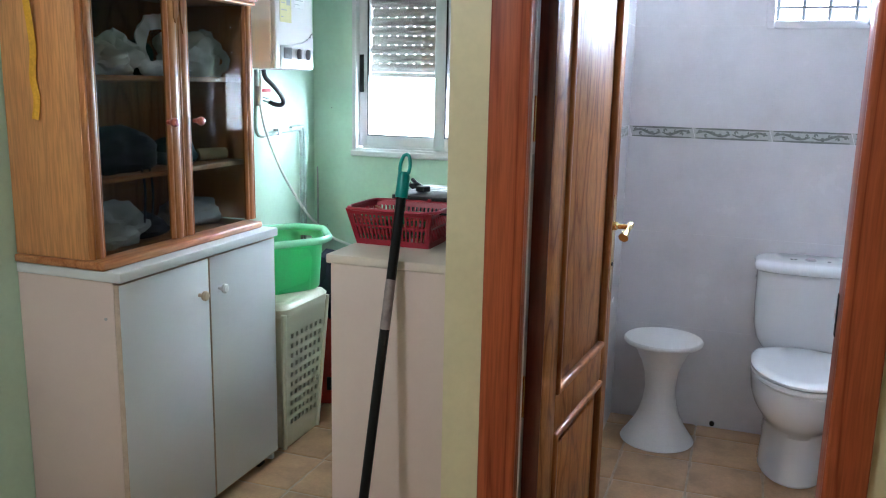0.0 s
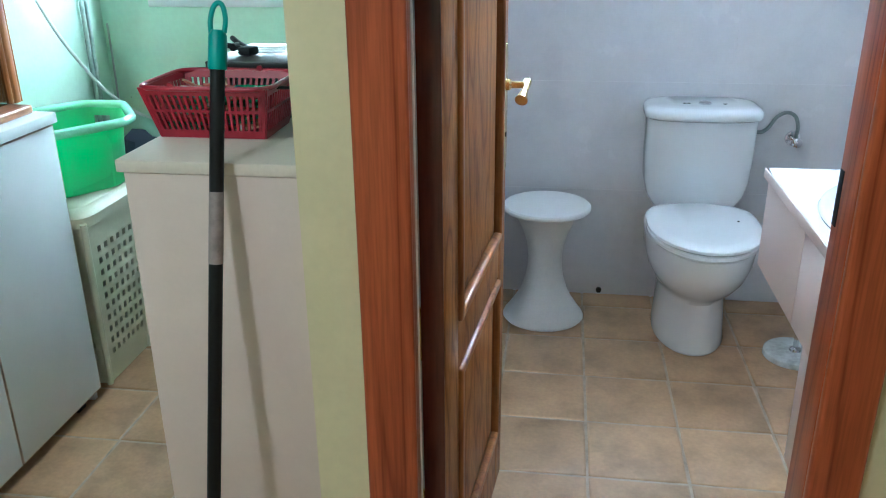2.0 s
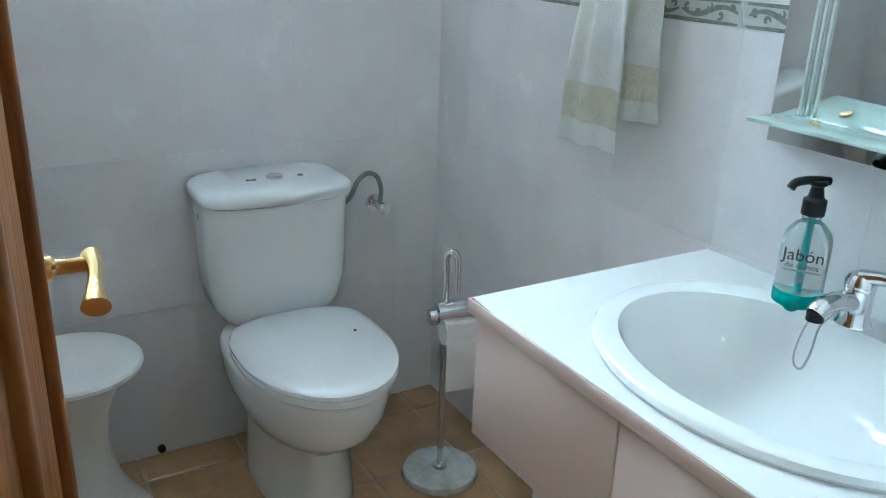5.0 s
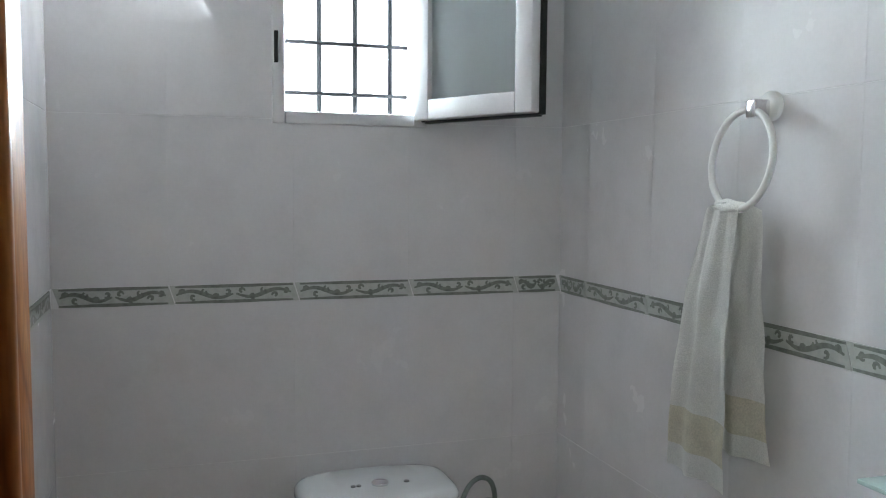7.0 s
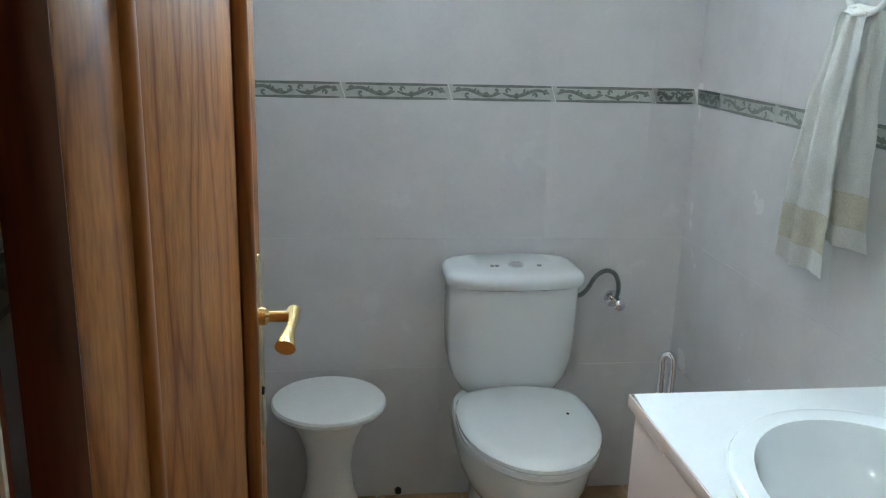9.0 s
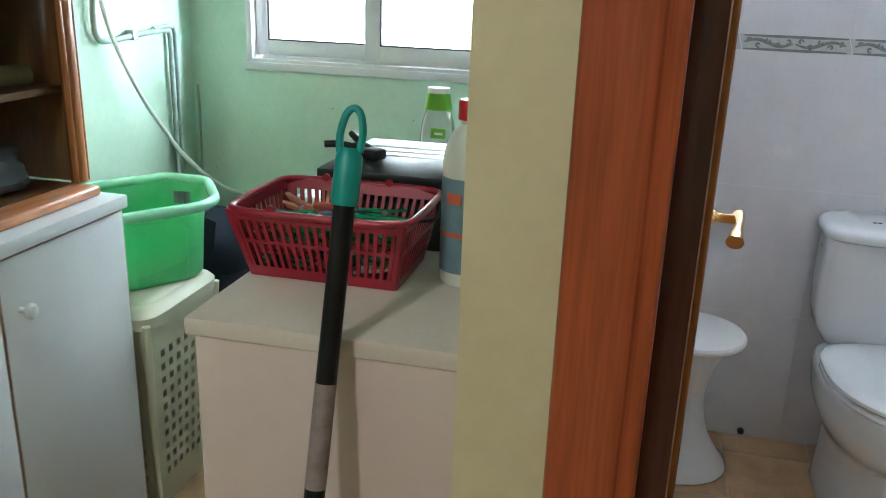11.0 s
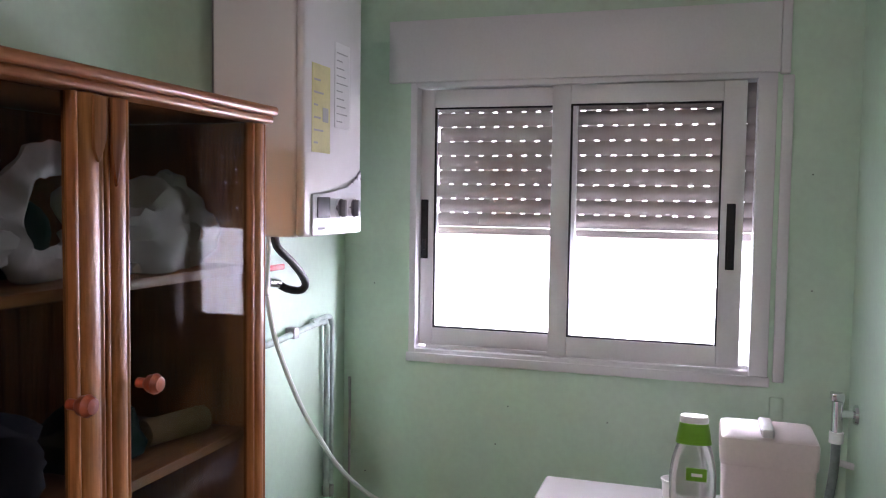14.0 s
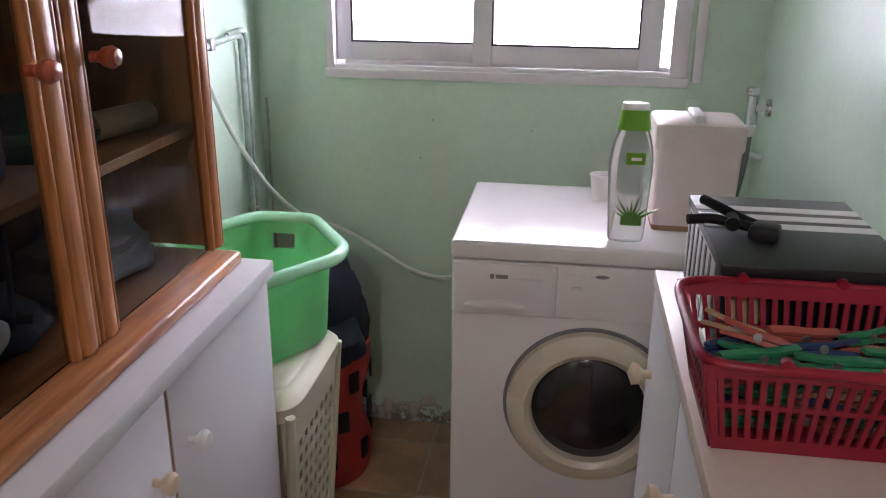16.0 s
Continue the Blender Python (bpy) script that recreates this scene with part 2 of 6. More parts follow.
M_TOWEL = material("white_terry_towel", (0.88, 0.87, 0.84), rough=0.95, vary=0.10, scale=8, grain=0.18, grain_scale=400, bump=0.6)
M_TOWEL_BAND = material("beige_towel_band", (0.76, 0.72, 0.60), rough=0.95, vary=0.12, scale=30, grain=0.2, grain_scale=300, bump=0.6)
M_CARDBLACK = material("black_printed_cardboard", (0.020, 0.020, 0.022), rough=0.34, vary=0.2)
M_CARDWHITE = material("white_printed_cardboard", (0.78, 0.77, 0.77), rough=0.4, vary=0.04)
M_BAGWHITE = material("thin_white_polythene", (0.66, 0.66, 0.62), rough=0.35, vary=0.15, scale=18, bump=0.3)
M_NAVY = material("navy_cloth", (0.012, 0.016, 0.032), rough=0.9, vary=0.4, scale=14, bump=0.5)
M_DARKGREEN = material("dark_green_cloth", (0.012, 0.050, 0.045), rough=0.9, vary=0.4, scale=14, bump=0.5)
M_GREYCLOTH = material("grey_white_cloth", (0.58, 0.58, 0.57), rough=0.9, vary=0.25, scale=16, bump=0.5)
M_LILAC = material("pale_blue_grey_cloth", (0.46, 0.49, 0.55), rough=0.9, vary=0.2, scale=16, bump=0.5)
M_TANCLOTH = material("tan_paper", (0.55, 0.42, 0.24), rough=0.7, vary=0.2)
M_REDCLOTH = material("red_woven_bag", (0.45, 0.035, 0.025), rough=0.6, vary=0.2, scale=20, bump=0.3)
M_YELLOW = material("yellow_webbing", (0.75, 0.40, 0.015), rough=0.7, vary=0.15, scale=40, grain=0.2)
M_LIME = material("lime_green_plastic", (0.16, 0.42, 0.02), rough=0.3, vary=0.06)
M_ALOE = material("aloe_green_print", (0.06, 0.20, 0.02), rough=0.4, vary=0.3, scale=60)
M_BOTTLE = material("clear_grey_plastic", (0.82, 0.85, 0.83), rough=0.10, vary=0.03, clear=0.8)
M_MELAMINE_TOP = material("cream_white_melamine", (0.70, 0.60, 0.525), rough=0.30, vary=0.04, scale=4)
M_SOAPBOTTLE = material("clear_soap_bottle", (0.78, 0.84, 0.82), rough=0.06, vary=0.02, clear=0.92)
M_SHELF_PALE = material("pale_green_glass_shelf", (0.60, 0.74, 0.69), rough=0.10, vary=0.03, clear=0.35)
M_CANISTER = material("pinkish_white_metal", (0.74, 0.635, 0.60), rough=0.4, vary=0.06)
M_CORK = material("brown_base_ring", (0.34, 0.22, 0.12), rough=0.6)
M_TURQ = material("turquoise_soap", (0.01, 0.42, 0.38), rough=0.15, vary=0.03, clear=0.3)
M_BLEACH_BLUE = material("blue_grey_bottle_label", (0.17, 0.25, 0.30), rough=0.4, vary=0.2, scale=30)
M_CREAM_PLASTIC = material("creamy_translucent_plastic", (0.66, 0.64, 0.55), rough=0.35)
M_REDCAP = material("red_plastic_cap", (0.50, 0.015, 0.025), rough=0.35)
M_ORANGE = material("orange_red_print", (0.60, 0.12, 0.05), rough=0.5)
M_DOORGLASS = material("dark_porthole_glass", (0.010, 0.010, 0.012), rough=0.05, vary=0.2, coat=0.8)
M_CREAMRING = material("aged_cream_plastic", (0.66, 0.60, 0.47), rough=0.28, vary=0.05)
M_GREYPRINT = material("grey_print", (0.22, 0.22, 0.23), rough=0.5)
M_SOFTPRINT = material("faded_grey_print", (0.40, 0.40, 0.38), rough=0.6)
M_SILVERPANEL = material("silver_control_panel", (0.62, 0.62, 0.64), rough=0.28, metal=0.35, vary=0.06)
M_STICKER = material("yellowed_sticker", (0.62, 0.58, 0.26), rough=0.5, vary=0.12, scale=30)
M_MARBLE = material("grey_marbled_base", (0.58, 0.60, 0.60), rough=0.2, vary=0.38, scale=22)
M_PEG_GREEN = material("green_peg", (0.02, 0.25, 0.10), rough=0.4)
M_PEG_RED = material("faded_red_peg", (0.46, 0.10, 0.07), rough=0.45)
M_PEG_BLUE = material("dark_blue_peg", (0.03, 0.06, 0.16), rough=0.45)
M_PEG_WOOD = material("wooden_peg", (0.52, 0.32, 0.18), rough=0.6)
M_CABLE = material("white_cable", (0.70, 0.74, 0.68), rough=0.4, vary=0.08)
M_GREYHOSE = material("braided_grey_hose", (0.20, 0.23, 0.22), rough=0.45, metal=0.3, vary=0.3, scale=60)
M_WOODKNOB = material("pale_turned_wood", (0.66, 0.53, 0.38), rough=0.4, vary=0.15)


def lamp_material():
    m = bpy.data.materials.new("lit_lamp_globe")
    m.use_nodes = True
    p = m.node_tree.nodes["Principled BSDF"]
    p.inputs["Base Color"].default_value = (0.9, 0.9, 0.88, 1)
    p.inputs["Emission Color"].default_value = (1.0, 0.90, 0.80, 1)
    p.inputs["Emission Strength"].default_value = 98.0
    return m


M_LAMP = lamp_material()


def sky_glow():
    m = bpy.data.materials.new("white_overcast_sky")
    m.use_nodes = True
    nt = m.node_tree
    p = nt.nodes["Principled BSDF"]
    p.inputs["Base Color"].default_value = (0.9, 0.9, 0.9, 1)
    p.inputs["Roughness"].default_value = 1.0
    p.inputs["Emission Color"].default_value = (1.0, 0.985, 0.99, 1)
    p.inputs["Emission Strength"].default_value = 3.0
    return m


M_SKY = sky_glow()

# ---------------------------------------------------------------- mesh helpers
def thing(name, at, label, category, group="", kind=""):
    ob = new(name)
    ob.location = at
    ob.empty_display_size = 0.05
    return tagged(ob, label, category, group, kind)


def base_of(ob):
    v = Vector((0, 0, 0))
    while ob is not None:
        v += Vector(ob.location)
        ob = ob.parent
    return v


def mesh_of(name, bm, mats, sharp=38):
    bmesh.ops.recalc_face_normals(bm, faces=bm.faces)
    me = bpy.data.meshes.new(name)
    bm.to_mesh(me)
    bm.free()
    for m in (mats if isinstance(mats, (list, tuple)) else [mats]):
        me.materials.append(m)
    me.polygons.foreach_set("use_smooth", [True] * len(me.polygons))
    me.set_sharp_from_angle(angle=radians(sharp))
    return me


def part(name, bm, mat, parent, label="", sharp=38):
    """Links a bmesh in world coordinates as one mesh under a thing or a part."""
    bmesh.ops.translate(bm, verts=bm.verts, vec=-base_of(parent))
    ob = new(name, mesh_of(name, bm, mat, sharp))
    ob.parent = parent
    return tagged(ob, label)


def single(name, bm, mat, at, label, category, group="", kind="", sharp=38):
    bmesh.ops.translate(bm, verts=bm.verts, vec=-Vector(at))
    ob = new(name, mesh_of(name, bm, mat, sharp))
    ob.location = at
    return tagged(ob, label, category, group, kind)


def box(x0, x1, y0, y1, z0, z1, bev=0.003, seg=2, bm=None, rot=None):
    """A box with rounded edges; rot turns it about its middle."""
    bm = bm or bmesh.new()
    c = Vector(((x0 + x1) / 2, (y0 + y1) / 2, (z0 + z1) / 2))
    m = Matrix.Translation(c) @ (rot or Matrix.Identity(4)) @ Matrix.Diagonal((x1 - x0, y1 - y0, z1 - z0, 1))
    r = bmesh.ops.create_cube(bm, size=1, matrix=m)
    if bev:
        bmesh.ops.bevel(bm, geom=list({e for v in r["verts"] for e in v.link_edges}), offset=min(bev, 0.45 * min(x1 - x0, y1 - y0, z1 - z0)), segments=seg, affect="EDGES", profile=0.5)
    return bm


def loft(rings, close=True, caps=True, bm=None):
    bm = bm or bmesh.new()
    rows = [[bm.verts.new(p) for p in r] for r in rings]
    n = len(rows[0])
    for a, b in zip(rows, rows[1:]):
        for i in range(n if close else n - 1):
            bm.faces.new((a[i], a[(i + 1) % n], b[(i + 1) % n], b[i]))
    if caps and close:
        bm.faces.new(rows[0][::-1])
        bm.faces.new(rows[-1])
    return bm


def lathe(profile, cx, cy, seg=32, bm=None, axis="z", off=0.0, caps=True):
    """Turns (radius, height) pairs about an upright line, or about one along x or y through (cx, off) etc."""
    rings = []
    for r, h in profile:
        ring = []
        for i in range(seg):
            a = 2 * math.pi * i / seg
            u, v = max(r, 0.0004) * math.cos(a), max(r, 0.0004) * math.sin(a)
            ring.append((cx + u, cy + v, h) if axis == "z" else (h, cx + u, cy + v) if axis == "x" else (cx + u, h, cy + v))
        rings.append(ring)
    return loft(rings, bm=bm, caps=caps)


def curve_pts(pts, n=8):
    """Catmull-Rom through the points."""
    p = [Vector(q) for q in pts]
    p = [2 * p[0] - p[1]] + p + [2 * p[-1] - p[-2]]
    out = []
    for i in range(1, len(p) - 2):
        for k in range(n):
            t = k / n
            a, b, c, d = p[i - 1], p[i], p[i + 1], p[i + 2]
            out.append(0.5 * (2 * b + (c - a) * t + (2 * a - 5 * b + 4 * c - d) * t * t + (3 * b - a - 3 * c + d) * t ** 3))
    out.append(p[-2])
    return out


def tube(pts, r, seg=8, bm=None, closed=False, flat=None):
    """A round (or, with flat, oval) rod along the points."""
    pts = [Vector(p) for p in pts]
    rings, up = [], None
    n = len(pts)
    for i, p in enumerate(pts):
        d = (pts[(i + 1) % n] - pts[i - 1]) if closed else (pts[min(i + 1, n - 1)] - pts[max(i - 1, 0)])
        d.normalize()
        if up is None:
            up = d.orthogonal().normalized() if flat is None else Vector(flat).normalized()
        s = d.cross(up).normalized()
        up = s.cross(d).normalized()
        rr = r[i] if isinstance(r, (list, tuple)) else r
        k = 0.3 if flat is not None else 1.0
        rings.append([p + s * math.cos(2 * math.pi * j / seg) * rr + up * math.sin(2 * math.pi * j / seg) * rr * k for j in range(seg)])
    if closed:
        rings.append(rings[0])
        bm = loft(rings, caps=False, bm=bm)
        bmesh.ops.remove_doubles(bm, verts=bm.verts, dist=1e-5)
        return bm
    return loft(rings, bm=bm)


def prism(poly, axis, a, b, bm=None, bev=0.0):
    """A polygon pushed along one axis from a to b."""
    f = {"x": lambda u, v, w: (w, u, v), "y": lambda u, v, w: (u, w, v), "z": lambda u, v, w: (u, v, w)}[axis]
    own = bmesh.new() if bev or bm is None else bm
    loft([[f(u, v, a) for u, v in poly], [f(u, v, b) for u, v in poly]], bm=own)
    if bev:
        bmesh.ops.bevel(own, geom=list(own.edges), offset=bev, segments=2, affect="EDGES", profile=0.5)
    return own


def oval(cx, cy, rx, ry, z, n=40, power=2.0):
    out = []
    for i in range(n):
        a = 2 * math.pi * i / n
        c, s = math.cos(a), math.sin(a)
        out.append((cx + rx * math.copysign(abs(c) ** (2 / power), c), cy + ry * math.copysign(abs(s) ** (2 / power), s), z))
    return out


def crumple(cx, cy, cz, rx, ry, rz, seed, rough=0.35, n=3):
    """A soft, creased lump lying on cz."""
    bm = bmesh.new()
    bmesh.ops.create_icosphere(bm, subdivisions=n, radius=1)
    for v in bm.verts:
        d = v.co.normalized()
        k = 1 + rough * noise.noise(d * 1.7 + Vector((seed, 0, 0))) + rough * 0.5 * abs(noise.noise(d * 4.3 + Vector((0, seed, 0))))
        z = d.z * k
        v.co = (cx + d.x * k * rx, cy + d.y * k * ry, cz + max(0.0, z + 0.62) * rz / 1.5)
    return bm


def wall_boxes(name, boxes, mat, label, at=(0, 0, 0)):
    bm = bmesh.new()
    for b in boxes:
        box(*b, bev=0.0, bm=bm)
    return single(name, bm, mat, at, label, "wall", kind="structure")

# ---------------------------------------------------------------- the setting
XL, XU, XB, XR = -1.725, -0.36, -0.25, 1.02     # left wall, partition (two faces), bathroom's right wall
YE, YF, YB = 3.805, 1.925, 2.00                 # outer wall, hall face and bathroom face of the front wall
HALL_X, HALL_Y, TOP = 1.70, -2.60, 2.50
T, G = 0.008, 0.0010                            # thickness of the glazed tiles, depth of their joints

floor = single("floor", box(XL - 0.1, HALL_X + 0.1, HALL_Y - 0.1, YE + 0.2, -0.12, -0.003, bev=0), M_FGROUT, (0, 0, 0), "terracotta tiled floor with sandy worn joints", "floor", kind="structure")
single("ceiling", box(XL - 0.1, HALL_X + 0.1, HALL_Y - 0.1, YE + 0.2, TOP, TOP + 0.1, bev=0), M_CEIL, (0, 0, 0), "plain white painted ceiling over the rooms", "ceiling", kind="structure")
wall_boxes("wall_left", [(XL - 0.12, XL, HALL_Y, YE + 0.16, -0.003, TOP)], M_GREEN, "pale green painted utility room side wall")
WX0, WX1, WZ0, WZ1 = -1.505, -0.565, 1.10, 1.90
BX0, BX1, BZ0, BZ1 = 0.262, 0.620, 1.672, 2.16
wall_boxes("wall_exterior", [
    (XL, WX0, YE, YE + 0.16, -0.003, TOP), (WX1, XU + 0.06, YE, YE + 0.16, -0.003, TOP),
    (WX0, WX1, YE, YE + 0.16, -0.003, WZ0), (WX0, WX1, YE, YE + 0.16, WZ1, TOP)], M_GREEN_PEEL, "green outer wall with flaking paint at floor")
wall_bath_back = wall_boxes("wall_bathroom_back", [
    (XU + 0.06, BX0, YE + G, YE + 0.16, -0.003, TOP), (BX1, XR + 0.12, YE + G, YE + 0.16, -0.003, TOP),
    (BX0, BX1, YE + G, YE + 0.16, -0.003, BZ0), (BX0, BX1, YE + G, YE + 0.16, BZ1, TOP)], M_GROUT, "bathroom outer wall of pale grey glazed tiles")
wall_bath_left = wall_boxes("wall_bathroom_left", [(XU + 0.06, XB - G, YB, YE, -0.003, TOP)], M_GROUT, "partition faced with pale grey glazed tiles")
wall_boxes("wall_partition", [(XU, XU + 0.06, YB, YE, -0.003, TOP)], M_GREEN, "pale green painted partition beside the washing machine")
wall_bath_right = wall_boxes("wall_bathroom_right", [(XR + G, XR + 0.12, YB, YE + G, -0.003, TOP)], M_GROUT, "bathroom side wall of pale grey glazed tiles")
DX0, DX1, DZ = -0.236, 0.4285, 2.06
wall_boxes("wall_hall_front", [
    (-0.383, DX0, YF, YB, -0.003, TOP), (DX1, HALL_X, YF, YB - T, -0.003, TOP), (DX0, DX1, YF, YB - T, DZ, TOP)], M_CREAM, "cream painted hall wall round the doorway")
wall_boxes("wall_hall_right", [(HALL_X, HALL_X + 0.1, HALL_Y, YF, -0.003, TOP)], M_CREAM, "plain cream painted hall side wall")
wall_boxes("wall_hall_back", [(XL, HALL_X, HALL_Y - 0.1, HALL_Y, -0.003, TOP)], M_CREAM, "plain cream painted hall end wall")

# ---------------------------------------------------------------- door
def build_door():
    door = thing("door_1", (DX0, YF, 0), "varnished wooden door standing open into the bathroom", "door", kind="structure")
    for name, x0, x1, z0, z1 in (("casing", -0.2925, -0.208, 0.0, 2.06), ("casing", 0.408, 0.488, 0.0, 2.06), ("casing", -0.2925, 0.488, 2.061, 2.15)):
        bm = box(x0, x1, YF - 0.018, YF - 0.0005, z0, z1, bev=0.006, seg=3)
        part(name, bm, M_CASING, door, "red-brown grained pine casing")
    for x0, x1, z0, z1 in ((DX0 + 0.0005, -0.2225, 0, 2.06), (0.4085, DX1 - 0.0005, 0, 2.06), (-0.222, 0.408, 2.041, 2.0595)):
        part("jamb", box(x0, x1, YF + 0.0005, YB + 0.006, z0, z1, bev=0.002), M_CASING, door)
    part("door_stop", box(-0.222, -0.2095, YF + 0.0008, YF + 0.028, 0, 2.04, bev=0.002), M_CASING, door)
    # plain white strip between the left casing and the leaf
    part("jamb_strip", box(-0.2165, -0.2075, YF + 0.0285, YF + 0.0345, 0.002, 2.04, bev=0.001), M_PAPER, door, "thin white strip along the jamb")
    part("strike_plate", box(0.4065, 0.4083, 1.984, 2.0005, 0.952, 1.037, bev=0.001), M_BLACK, door, "dark steel strike plate")
    # the leaf, in its own coordinates: u along it from the hinge, w through it
    turn = Matrix.Translation((-0.2133, 2.0065, 0)) @ Matrix.Rotation(radians(84.8), 4, "Z")
    L, TH, A, B = 0.6225, 0.040, 0.1125, 0.5455

    def leaf_part(name, bm, mat, parent, label=""):
        bmesh.ops.transform(bm, matrix=turn, verts=bm.verts)
        return part(name, bm, mat, parent, label)

    def frame_box(u0, u1, z0, z1, w0=-TH, w1=0.0, bev=0.003, bm=None):
        return box(u0, u1, w0, w1, z0, z1, bev=bev, bm=bm)

    leaf = leaf_part("door_leaf", frame_box(0.0, A - 0.0005, 0.012, 2.03), M_DOOR, door, "open panelled oak leaf")
    for u0, u1, z0, z1 in ((B + 0.0005, L, 0.012, 2.03), (A, B, 0.012, 0.165), (A, B, 0.60, 0.695), (A, B, 1.92, 2.03)):
        leaf_part("rail", frame_box(u0, u1, z0, z1), M_DOOR, leaf)
    for z0, z1 in ((0.166, 0.599), (0.696, 1.919)):
        bm = frame_box(A + 0.0015, B - 0.001, z0 + 0.001, z1 - 0.001, -TH + 0.012, -0.012, 0.001)
        for w0, w1 in ((-TH + 0.004, -TH + 0.0125), (-0.0125, -0.004)):
            box(A + 0.0445, B - 0.044, w0, w1, z0 + 0.045, z1 - 0.045, bev=0.0075, seg=3, bm=bm)
        leaf_part("door_panel", bm, M_DOOR, leaf)
        for side in (0, 1):
            w = -TH + 0.002 if side == 0 else -0.002
            for a, b in (((A + 0.0015, z0), (B - 0.001, z0)), ((A + 0.0015, z1), (B - 0.001, z1)), ((A + 0.0065, z0), (A + 0.0065, z1)), ((B - 0.006, z0), (B - 0.006, z1))):
                s = 0.010
                if a[1] == b[1]:
                    zz = a[1] + (s if a[1] == z0 else -s)
                    bm = box(a[0], b[0], w - 0.010, w + 0.010, zz - s, zz + s, bev=0.007, seg=3)
                else:
                    bm = box(a[0] - 0.005, a[0] + 0.012, w - 0.010, w + 0.010, z0 + 0.004, z1 - 0.004, bev=0.006, seg=3)
                leaf_part("panel_moulding", bm, M_DOOR_DARK, leaf)
    # the shade in the gap beside the casing is put into this edge's colour
    leaf_part("hinge_edge", box(-0.0022, -0.0003, -TH + 0.0005, -0.0005, 0.013, 2.029, bev=0.0005), M_EDGE_SHADED, leaf, "dark red edge with gap shade painted in")
    u = 0.587
    for s in (-1, 1):
        w = -TH - 0.002 if s < 0 else 0.002
        poly = [(u + 0.019 * math.cos(a) * (1 if abs(math.sin(a)) < 0.9 else 0.8), (1.10 if math.sin(a) > 0 else 0.875) + 0.028 * math.sin(a)) for a in [2 * math.pi * i / 20 for i in range(20)]]
        leaf_part("handle_plate", prism(poly, "y", w - 0.0025, w + 0.0025, bev=0.001), M_BRASS, leaf, "brass back plate")
        leaf_part("handle_spindle", lathe([(0.0125, w), (0.0125, w + s * 0.010), (0.008, w + s * 0.014), (0.008, w + s * 0.040), (0.011, w + s * 0.044)], u, 1.04, 20, axis="y"), M_BRASS, leaf)
        pts = curve_pts([(u + 0.008, w + s * 0.046, 1.045), (u - 0.016, w + s * 0.048, 1.040), (u - 0.040, w + s * 0.046, 1.032), (u - 0.064, w + s * 0.044, 1.020)], 6)
        rad = [0.010 - 0.003 * math.sin(math.pi * i / (len(pts) - 1)) + 0.004 * max(0, i / (len(pts) - 1) - 0.6) / 0.4 for i in range(len(pts))]
        leaf_part("handle_lever", tube(pts, rad, 14), M_BRASS, leaf, "flared brass lever")
        leaf_part("keyhole", lathe([(0.006, w), (0.006, w + s * 0.004), (0.003, w + s * 0.0045)], u, 0.93, 12, axis="y"), M_BLACK, leaf)
    for z in (0.35, 0.72, 1.35, 1.78):
        part("hinge", lathe([(0.0075, z - 0.045), (0.0075, z + 0.045), (0.004, z + 0.052)], -0.2170, 2.0135, 12), M_BRASS, door, "dark brass hinge")
    return door


build_door()

